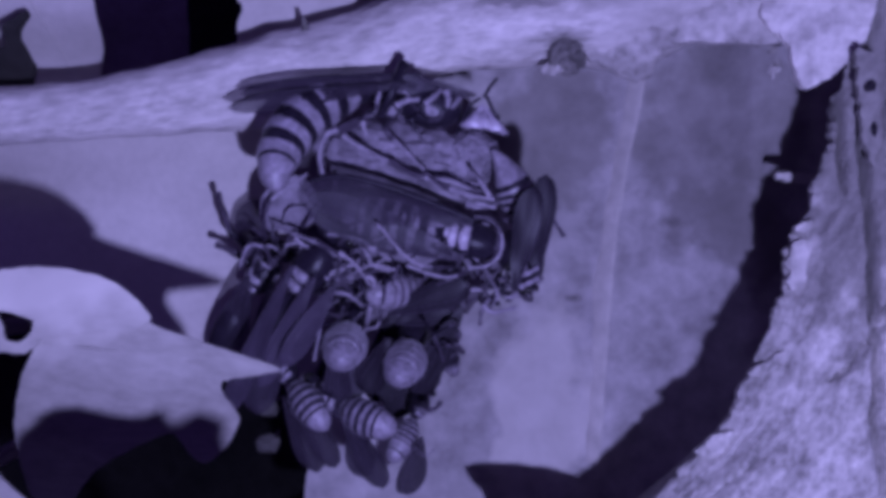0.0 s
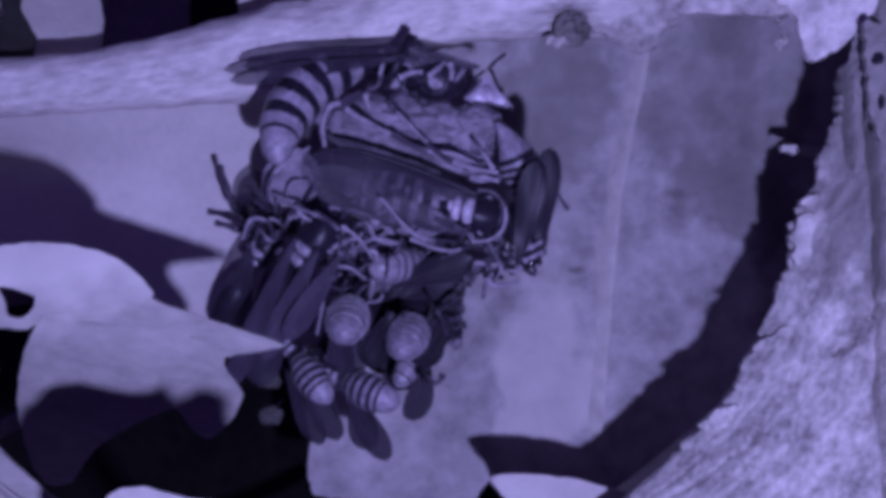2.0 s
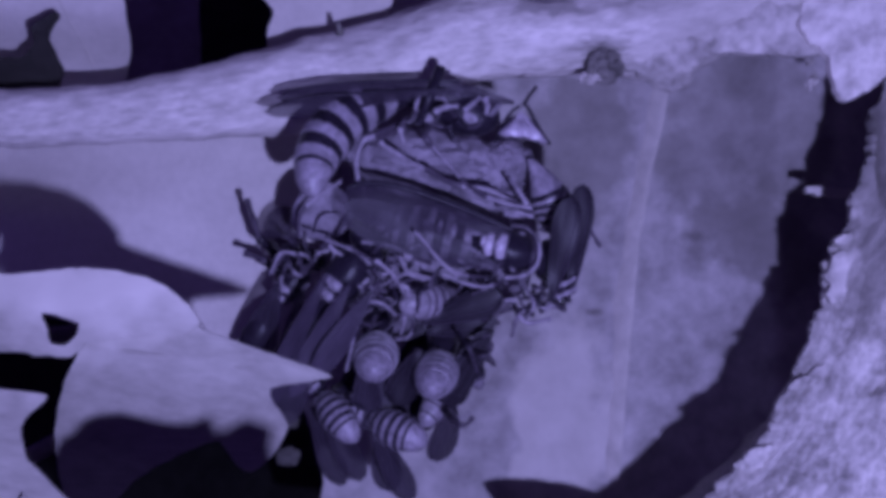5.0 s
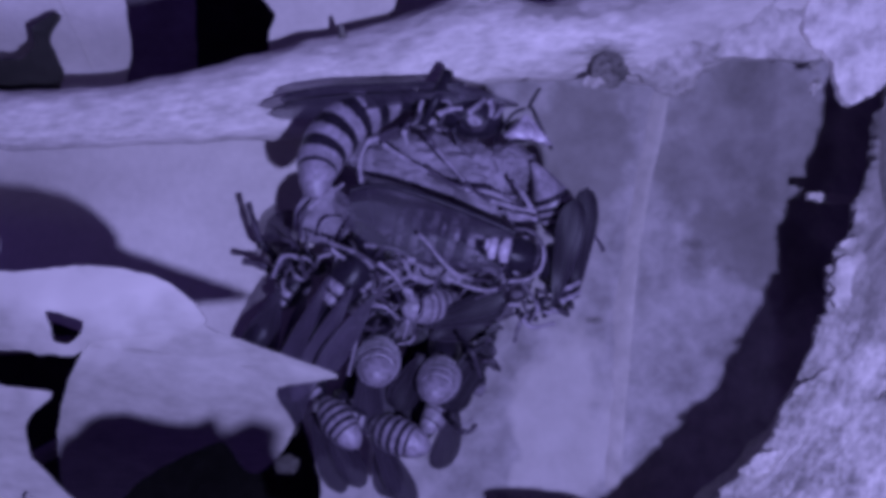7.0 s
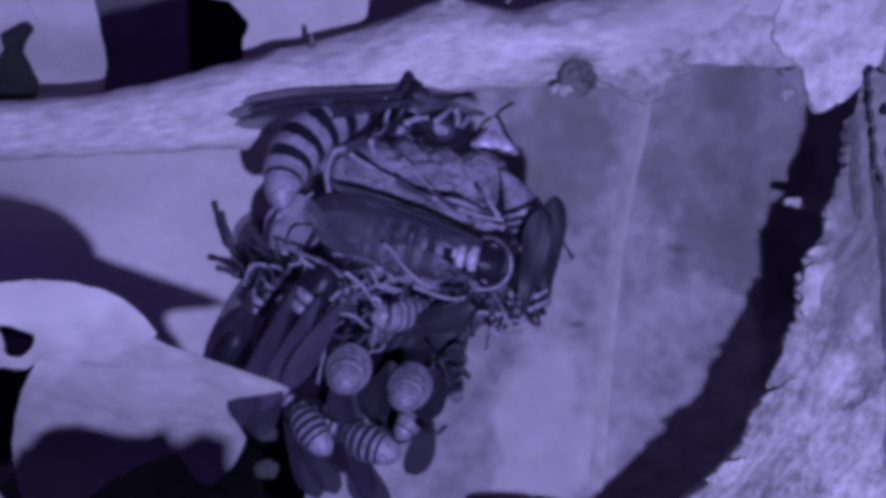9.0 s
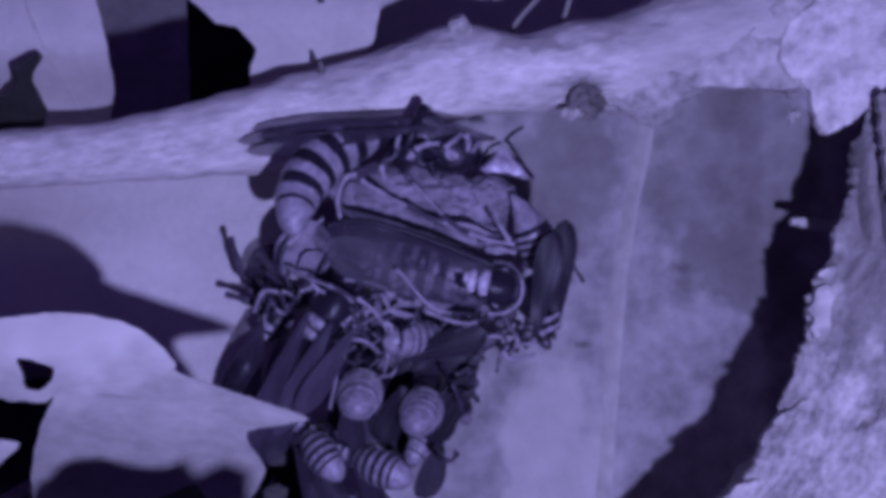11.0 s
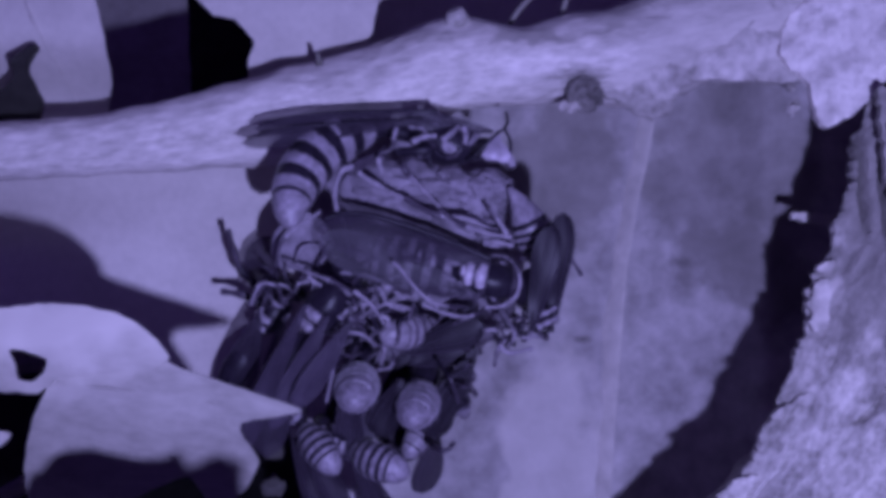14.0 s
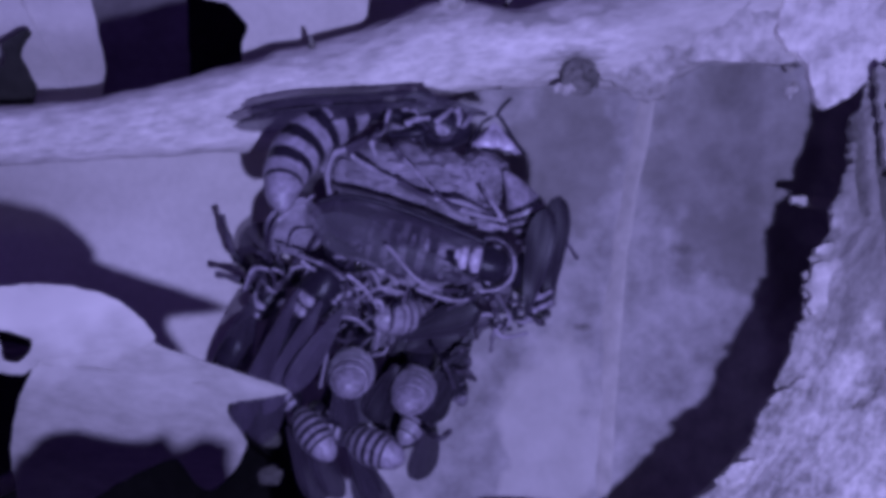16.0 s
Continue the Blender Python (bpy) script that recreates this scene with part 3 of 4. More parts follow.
# ---- paper nest ----
def build_nest():
    nest = thing("wasp_nest", "small grey paper wasp nest hanging on the branch", "nest")
    part("comb", blob((-3.36, 0.54, 8), (8.6, 7.2, 9.5), lump=0.12, seed=3, seg=64, rings=40, freq=1.2), PAPER, nest)
    part("envelope", blob((-2.98, 6.95, 19.5), (6.8, 2.7, 3.8), Matrix.Rotation(radians(-9), 3, "Z"), lump=0.16, seed=5, seg=56, rings=36, freq=1.6), PAPER, nest)
    part("envelope", blob((2.11, 7.25, 20.2), (2.1, 1.7, 2.8), lump=0.16, seed=14, seg=40, rings=28, freq=1.4), PAPER, nest)
    part("envelope", blob((0.27, 4.88, 20.6), (3.2, 1.2, 2.8), Matrix.Rotation(radians(-16), 3, "Z"), lump=0.2, seed=21, seg=40, rings=28, freq=1.4), PAPER, nest)
    part("envelope", blob((-11.74, 3.06, 19.5), (1.6, 1.7, 2.6), lump=0.2, seed=9, seg=40, rings=28, freq=0.45), PAPER, nest)
    part("envelope", sheet([(-13.36, 2.03), (-13.32, 3.69), (-12.36, 5.02), (-10.95, 5.44), (-9.63, 4.61), (-9.04, 3.03), (-9.79, 1.70), (-11.78, 1.20)],
         lambda x, y: 22.9 + 0.9 * fbm(x * 0.32, y * 0.32, 31) + 0.3 * abs(noise.noise((x * 0.9, y * 0.9, 5))), 1.6, 0.25, 0.3, 0.12, seed=17), PAPER, nest)
    for chain, w in (([(-12.61, 1.37, 23), (-12.98, 2.50, 23.9), (-12.68, 3.93, 24.2), (-11.73, 4.88, 24)], 0.3), ([(-11.67, 1.69, 23.8), (-11.02, 2.82, 24.4), (-9.80, 3.08, 24)], 0.22)):
        part("fold", tube(chain, [w * 0.5, *[w] * (len(chain) - 2), w * 0.4], 10, 0.25, lump=0.3, seed=w), PAPER, nest)
    for i, (c, r) in enumerate([((0.25, 7.26, 21.8), 1.0), ((-2.04, 7.45, 22.3), 1.2), ((-5.18, 7.35, 22.1), 1.35), ((-7.51, 7.26, 21.8), 1.3), ((-1.00, 5.89, 22.1), 1.0), ((1.08, 5.88, 22.3), 0.9)]):
        bm = tube([(c[0], c[1], c[2] - 2.4), (c[0], c[1], c[2] - 0.3), (c[0], c[1], c[2] + 0.15), (c[0], c[1], c[2] + 0.25)], [r, r, r * 0.82, r * 0.5], 12, 0.25, lump=0.16, seed=i)
        part("cell_cap", bm, PAPER, nest)
    part("pedicel", tube([(-3.77, 4.98, 16), (-3.69, 9.26, 18), (-3.61, 13.35, 20)], [2.0, 1.4, 1.6], 14, lump=0.2), PAPER, nest)


build_nest()


# ---- wasps: x ahead, y to the wasp's left, z to its back ----
def leg_mesh(points, thick=0.2):
    """A curved leg that tapers from thigh to foot, with a knob at each joint; the thigh takes the first material, the rest the second."""
    path = spline(points, 0.28)
    n = len(path) - 1
    cut = max(1, min(n - 1, round(n * 0.4))) if n > 1 else 1
    size = [thick * (1.3 - 0.45 * i / n) * (1 + 0.18 * math.cos(6.3 * i * (len(points) - 1) / n)) for i in range(n + 1)]
    bm = tube(path[:cut + 1], size[:cut + 1], 8, 9, index=0)
    if cut < n:
        tube(path[cut:], size[cut:], 8, 9, bm, 1)
    return bm


def wing_mesh(length, width, droop=0.0):
    """A narrow folded wing from its root backwards along -x, its front edge at +y."""
    bm = bmesh.new()
    n, m = 26, 6
    top, low = [], []
    for i in range(n + 1):
        s = i / n
        w = width * (0.14 + 0.86 * math.sin(min(1, s * 1.25) * math.pi / 2)) * math.sqrt(max(0.0, 1 - max(0, (s - 0.62) / 0.38) ** 2.6)) + 0.02
        a, b = [], []
        for j in range(m + 1):
            f = j / m - 0.5
            z = 0.025 * math.sin(f * 9) + 0.08 * math.sin(s * 8 + f * 3) - droop * s * s
            p = (-length * s, w * f + 0.12 * width * s, z)
            a.append(bm.verts.new(p))
            b.append(bm.verts.new((p[0], p[1], z - 0.03)))
        top.append(a)
        low.append(b)
    for g, flip in ((top, 0), (low, 1)):
        for i in range(n):
            for j in range(m):
                q = (g[i][j], g[i + 1][j], g[i + 1][j + 1], g[i][j + 1])
                bm.faces.new(q[::-1] if flip else q)
    for i in range(n):
        for j in (0, m):
            bm.faces.new((top[i][j], top[i + 1][j], low[i + 1][j], low[i][j]))
    for i in (0, n):
        for j in range(m):
            bm.faces.new((top[i][j], top[i][j + 1], low[i][j + 1], low[i][j]))
    return bm


def veins_mesh(length, width, droop=0.0):
    bm = bmesh.new()
    for f0, f1, r in ((0.47, 0.47, 0.05), (0.2, 0.3, 0.03), (0.0, -0.1, 0.026), (-0.3, -0.35, 0.024)):
        pts = []
        for i in range(9):
            s = i / 8 * 0.86
            w = width * (0.14 + 0.86 * math.sin(min(1, s * 1.25) * math.pi / 2)) * math.sqrt(max(0.0, 1 - max(0, (s - 0.62) / 0.38) ** 2.6))
            f = f0 + (f1 - f0) * s
            pts.append((-length * s, w * f + 0.12 * width * s, 0.025 * math.sin(f * 9) + 0.08 * math.sin(s * 8 + f * 3) - droop * s * s + 0.03))
        tube(pts, [r] * 9, 6, 0.6, bm)
    return bm


def rim_mesh(length, width, droop, r):
    """The thick front edge of a wing."""
    pts = []
    for i in range(14):
        s = i / 13 * 0.97
        w = width * (0.14 + 0.86 * math.sin(min(1, s * 1.25) * math.pi / 2)) * math.sqrt(max(0.0, 1 - max(0, (s - 0.62) / 0.38) ** 2.6))
        pts.append((-length * s, w * 0.5 + 0.12 * width * s, 0.025 * math.sin(4.5) + 0.08 * math.sin(s * 8 + 1.5) - droop * s * s))
    return tube(pts, [r * (1 - 0.5 * abs(i / 13 - 0.4)) for i in range(14)], 8, 0.4)


def wasp(label, at, ahead, back, bend=25.0, size=1.0, feelers=None, fat=1.0, 
         dark=0.42, head_turn=(0, 0, 0), long=1.0, wing_ways=(), leg_ways=(), club=None, head_out=3.1, wing_wide=2.5, dark_legs=False, film=None, waist=0.0, band=None, leg_thick=0.14, tangle=(), roll=0.0, tuck=0.0, dark_first=False, cap=6.9, cone=False, front=None, edge=0.0, head_size=1.0, feeler_ways=(), marks=(), bar=1.0):
    """A banded wasp. at: the middle of its thorax in millimetres; ahead, back: the ways its head and its back point;
    bend: how far its abdomen curls under; feelers: chains of places in the wasp's space;
    cap: where the plain tip of the abdomen begins; cone: a pointed tip; front: apex, base ends of a large pale face;
    edge: black wing rim; bar: how bold the pale bars on its back are;
    wing_ways: wings from root to tip with the way they face, and leg_ways: legs, and pale body marks built as legs,
    both in the nest's space."""
    x = Vector(ahead).normalized()
    z = (Vector(back) - x * Vector(back).dot(x)).normalized()
    y = z.cross(x)
    root = thing("wasp", label, "wasp", "wasps on the nest")
    m = Matrix((x, y, z)).transposed().to_4x4()
    root.matrix_basis = Matrix.Translation(Vector(at) * MM) @ m @ Matrix.Diagonal((size, size, size, 1))
    made = {"root": root}
    part("thorax", blob((0, 0, 0), (2.5, 1.6, 1.55), lump=0.05, seg=28, rings=18), DARK, root, "black thorax")
    part("collar", tube([(1.75, -1.15, 0.55), (2.0, -0.6, 0.95), (2.05, 0, 1.05), (2.0, 0.6, 0.95), (1.75, 1.15, 0.55)], [0.16, 0.22, 0.24, 0.22, 0.16], 8), PALE, root, "pale collar stripe")
    for cx, w, r in ((-0.85, 0.95, 0.46), (-1.85, 0.85, 0.42)):
        z0 = 1.15 - 0.25 * abs(cx + 0.8) + 1.2 * (bar - 1)
        bm = tube([(cx + 0.05, -w, z0), (cx - 0.1, 0, z0 + 0.35), (cx + 0.05, w, z0)], [r * 0.7 * bar, r * bar, r * 0.7 * bar], 10)
        part("back_stripe", bm, FACE if bar > 1 else PALE, root, "pale bar across the back")
    for s in (1, -1):
        part("side_mark", blob((0.3, s * 1.45, 0.1), (0.75, 0.2, 0.4), Matrix.Rotation(s * 0.3, 3, "Z")), PALE, root, "pale side mark")
    # abdomen: six overlapping rings along a curl
    prof = [(0.0, 0.6), (0.6, 0.95), (1.4, 1.5), (2.6, 2.0), (3.9, 2.2), (5.2, 2.1), (6.4, 1.85), (7.5, 1.45), (8.15, 1.0), (8.6, 0.3)]
    if cone:
        prof = prof[:5] + [(4.6, 2.0), (8.6, 0.22)]

    def radius(s):
        for (a, ra), (b, rb) in zip(prof, prof[1:]):
            if s <= b:
                return ra + (rb - ra) * (s - a) / (b - a)
        return 0.08
    def spine(s):
        k, s = radians(bend) / 8.6 / long, s * long
        if abs(k) < 1e-4:
            return Vector((-2.4 - waist - s, 0, 0)), Vector((-1, 0, 0))
        a = k * s
        return Vector((-2.4 - waist - math.sin(a) / k, 0, -(1 - math.cos(a)) / k)), Vector((-math.cos(a), 0, -math.sin(a)))
    if waist:
        part("waist", tube([(-1.8, 0, 0), (-2.4, 0, -0.1), (-2.6 - waist, 0, 0)], [0.9, 0.55, 0.6], 12, 0.3), DARK, root, "narrow black waist")
    cuts = [0.0, *[cap * q for q in (0.217, 0.435, 0.638, 0.826, 1.0)], *([(cap + 8.4) / 2] if cap < 6 and not cone else []), 8.6]
    gut = None
    for i, (a, b) in enumerate(zip(cuts, cuts[1:])):
        bm, rings = bmesh.new(), []
        ss = [a - 0.35, a] if i else [a]
        ss += [a + (b - a) * q for q in (0.12, dark - 0.06, dark, dark + 0.06, 0.7, 0.88, 0.97, 1.0)]
        for q, s in enumerate(ss):
            c, way = spine(s)
            over = 1.0 + 0.05 * max(0, (s - a) / (b - a)) - (0.05 if s < a else 0)
            r = radius(max(s, 0)) * over * fat
            if q == len(ss) - 1:
                r *= 0.93
            up = Vector((0, 1, 0)).cross(way) * -1
            rings.append([bm.verts.new(c + r * (Vector((0, 1, 0)) * math.cos(t) + up * math.sin(t) * 0.94)) for t in [2 * math.pi * k / 32 for k in range(32)]])
        for q, (ra, rb) in enumerate(zip(rings, rings[1:])):
            mid = 0.5 * (ss[q] + ss[q + 1])
            for k in range(32):
                f = bm.faces.new((ra[k], ra[(k + 1) % 32], rb[(k + 1) % 32], rb[k]))
                wave = 0.05 * math.cos(2 * math.pi * k / 32 * 3)
                f.material_index = 0 if (mid - a) / (b - a) + (wave if i < 5 else 0) < (dark - 0.02 if i < 5 else 0.13) or dark > 1 else 1
        bm.faces.new(rings[0][::-1])
        bm.faces.new(rings[-1]).material_index = 1
        if roll:
            bmesh.ops.transform(bm, matrix=Matrix.Rotation(radians(roll), 4, "X") @ Matrix.Translation((-2.4 - waist, 0, 0)) @ Matrix.Rotation(radians(-tuck), 4, "Y") @ Matrix.Translation((2.4 + waist, 0, 0)), verts=bm.verts)
        ob = part("abdomen" if i == 0 else "abdomen_ring", bm, (band or DARK, PALE), root if i == 0 else gut, "banded abdomen" if i == 0 else "")
        gut = gut or ob
    made["abdomen"] = gut
    for cx, cy, cz, rx, ry, way in marks:
        bm = blob((0, 0, 0), (rx, ry, 0.16), Matrix.Rotation(radians(way), 3, "Z"), lump=0.15, seed=cx, seg=14, rings=8)
        bmesh.ops.translate(bm, vec=(cx, cy, cz), verts=bm.verts)
        here = root.matrix_basis.inverted()
        for v in bm.verts:
            v.co = here @ (v.co * MM) / MM
        part("abdomen_mark", bm, FACE, gut, "pale spot on the abdomen")
    # head
    head = part("head", blob((0, 0, 0), (1.05 * head_size, 1.75 * head_size, 1.45 * head_size), lump=0.03, seg=24, rings=16), DARK, root, "black head with pale face")
    head.matrix_basis = pose(head_out * MM, 0, -0.25 * MM, *head_turn)
    made["head"] = head
    for s in (1, -1):
        part("eye", blob((0.25 * head_size, s * 1.38 * head_size, 0.2), (0.62 * head_size, 0.48 * head_size, 0.98 * head_size)), EYE_M, head, "dark oval eye")
        if front:
            continue
        part("mandible", tube([(0.75, s * 0.75, -1.0), (1.15, s * 0.45, -1.4), (1.2, s * 0.05, -1.55)], [0.32, 0.24, 0.1], 8), PALE, head)
    bm = blob((0, 0, 0), (1, 1, 1), seg=18, rings=12)
    for v in bm.verts:
        v.co = Vector((0.62 + 0.5 * v.co.x, 1.12 * v.co.y * (0.62 - 0.42 * v.co.z), -0.25 + 0.95 * v.co.z))
    if front:
        # a broad three-sided face, narrow above, that bulges along two ridges
        apex, left, right = [Vector(q) for q in front]
        base = (left + right) / 2
        up, side = apex - base, (right - left) / 2
        out = side.cross(up).normalized()
        bm.free()
        bm, rows = bmesh.new(), []
        for i in range(15):
            v = i / 14
            wide = (0.06 + 1.0 * (1 - v) ** 0.9) * math.sqrt(max(0.02, 1 - max(0, (0.12 - v) / 0.12) ** 2 * 0.6))
            rows.append([bm.verts.new(base + up * v + side * wide * u + out * (1.0 * (1 - u * u) ** 0.6 * (0.35 + 0.65 * math.sin(math.pi * min(1, 0.25 + v))) + 0.16 * math.cos(u * 9) * (1 - u * u)) * side.length * 0.55)
                         for u in [j / 8 - 1 for j in range(17)]])
        for ra, rb in zip(rows, rows[1:]):
            for j in range(16):
                bm.faces.new((ra[j], ra[j + 1], rb[j + 1], rb[j]))
        bm.faces.new([q for r in (rows[0], [r[-1] for r in rows[1:-1]], rows[-1][::-1], [r[0] for r in rows[-2:0:-1]]) for q in r])
        here = (root.matrix_basis @ head.matrix_basis).inverted()
        for v in bm.verts:
            v.co = here @ (v.co * MM) / MM
    part("face", bm, FACE if front else PALE, head, "pale face plate")
    made["feelers"] = []
    for k, chain in enumerate(feelers if feelers is not None else ([(0.9, 0.4, 0.5), (1.7, 1.0, 1.0), (2.6, 2.0, 0.7), (3.6, 3.2, -0.1)], [(0.9, -0.4, 0.5), (1.7, -1.0, 1.0), (2.6, -2.0, 0.7), (3.6, -3.2, -0.1)])):
        o = Vector(chain[0])
        bm = tube([Vector(c) - o for c in chain], [0.15, 0.14, 0.19, *[0.17] * (len(chain) - 3)], 8, 0.3)
        f = part("feeler", bm, BROWN, head, "dark feeler")
        f.location = o * MM
        made["feelers"].append(f)
    for chain in feeler_ways:
        here = (root.matrix_basis @ head.matrix_basis).inverted()
        chain = [here @ (Vector(c) * MM) / MM for c in chain]
        f = part("feeler", tube([c - chain[0] for c in chain], [0.12] * len(chain), 8, 0.3), DARK, head, "dark feeler")
        f.location = chain[0] * MM
        made["feelers"].append(f)
    # wings, from root to tip
    still = (Matrix.Translation(Vector(at) * MM) @ m @ Matrix.Diagonal((size, size, size, 1))).inverted()
    for a, c, face in wing_ways:
        a, c = Vector(a), Vector(c)
        wx = (a - c).normalized()
        wz = (Vector(face) - wx * Vector(face).dot(wx)).normalized()
        w = part("wing", wing_mesh((c - a).length, wing_wide, 0.4), film or WING, root, "smoky narrow trailing wing")
        part("vein", veins_mesh((c - a).length, wing_wide, 0.4), VEIN_M, w)
        if edge and face[2] > 0:
            part("wing_edge", rim_mesh((c - a).length, wing_wide, 0.4, edge), DARK, w, "black front edge")
        w.matrix_basis = still @ Matrix.Translation(a * MM) @ Matrix((wx, wz.cross(wx), wz)).transposed().to_4x4()
    made["legs"] = []
    if club:
        chain = [still @ (Vector(c) * MM) / MM for c in club]
        lg = part("leg", tube([c - chain[0] for c in chain], [0.3, 0.36, 0.42], 10, 0.3), DARK, root, "raised dark leg")
        lg.location = chain[0] * MM
        made["club"] = lg
    for k, chain in enumerate(leg_ways):
        chain = [still @ (Vector(c) * MM) / MM for c in chain]
        lg = part("leg", leg_mesh([c - chain[0] for c in chain], leg_thick), (DARK, BROWN) if dark_legs or dark_first and k == 0 else (BROWN, LEG_M) if len(chain) > 3 else (LEG_M, LEG_M), root, "thin leg or pale body mark")
        lg.location = chain[0] * MM
        made["legs"].append(lg)
    # more legs, crossing those of the neighbours: place, spread and number
    for (cx, cy, cz), (sx, sy), count, tone in tangle:
        rnd = random.Random(cx * 7 + cy)
        for k in range(count):
            p, way, chain = Vector((cx + rnd.uniform(-sx, sx), cy + rnd.uniform(-sy, sy), cz + rnd.uniform(-0.8, 0.8))), rnd.uniform(0, 6.28), []
            for q in range(rnd.choice((3, 4, 4))):
                chain.append(still @ (p * MM) / MM)
                p = p + Vector((math.cos(way), math.sin(way), rnd.uniform(-0.45, 0.45))) * rnd.uniform(0.45, 1.05)
                way += rnd.uniform(-1.2, 1.2)
            mats = (BROWN, LEG_M) if rnd.random() < tone else (DARK, BROWN)
            lg = part("leg", leg_mesh([c - chain[0] for c in chain], rnd.uniform(0.11, 0.2)), mats, root, "thin crooked leg")
            lg.location = chain[0] * MM
            made["legs"].append(lg)
    return made


TOP = wasp("banded wasp with curled abdomen clinging along the branch", (-1.04, 10.22, 26), (0.955, -0.22, 0.06), (0.12, 0.90, 0.42), tangle=[((-3.31, 9.49, 27.4), (2.0, 0.5), 7, 0.7)], roll=-56, tuck=21, bend=93, size=1.02, fat=0.84, long=1.35, waist=1.7, wing_wide=1.4, film=WING_CLEAR, dark=0.52, edge=0.10, leg_thick=0.18,
           club=[(-4.26, 9.35, 27.3), (-3.48, 10.99, 28), (-2.69, 12.99, 27.2)],
           wing_ways=[((-2.49, 11.35, 28.2), (-14.78, 9.64, 28.8), (0, 0.25, 0.95)), ((-1.52, 12.06, 27.6), (-14.03, 10.73, 28.2), (0, 0.3, 0.95)), ((2.31, 10.83, 26.8), (-3.61, 11.83, 27.6), (0, 0.2, -0.95))],
           leg_ways=[[(-3.72, 8.95, 27), (-3.89, 8.12, 28.5), (-2.83, 7.04, 27.5), (-1.29, 5.60, 25.5)], [(-5.45, 9.45, 26), (-7.53, 8.21, 27.8), (-8.11, 7.86, 28), (-8.56, 6.54, 27.6), (-8.44, 5.00, 26.5)], [(-5.37, 9.05, 26), (-7.00, 8.07, 27.5), (-5.70, 7.09, 27), (-3.99, 6.29, 25.5)],
                     # The last three short chains are pale thorax marks built as legs.
                     [(-3.79, 6.29, 25.5), (-1.76, 5.17, 26), (0.64, 4.78, 25.8), (2.76, 3.89, 25)], [(-3.18, 10.02, 27.6), (-2.50, 10.28, 28), (-1.64, 10.36, 28)], [(-1.25, 10.05, 28), (-0.63, 10.52, 28), (-0.16, 11.04, 27.6)], [(0.24, 10.92, 27.6), (0.39, 10.43, 27.8), (0.31, 9.86, 27.6)]],
           feelers=[], head_size=0.72, feeler_ways=[[(2.60, 10.47, 27.8), (1.89, 9.99, 27.8), (1.27, 8.96, 27.2), (0.89, 8.16, 26.5)], [(2.83, 10.47, 27.8), (3.22, 11.09, 27.8), (3.89, 11.83, 27.0)], [(3.07, 10.54, 27.8), (3.45, 9.89, 28.0), (4.10, 8.92, 27.6), (4.84, 8.03, 27.0)]], head_turn=(0, 34, -60), head_out=3.7, front=[(2.74, 10.09, 27.2), (1.12, 8.43, 27.6), (4.72, 7.84, 27.4)])
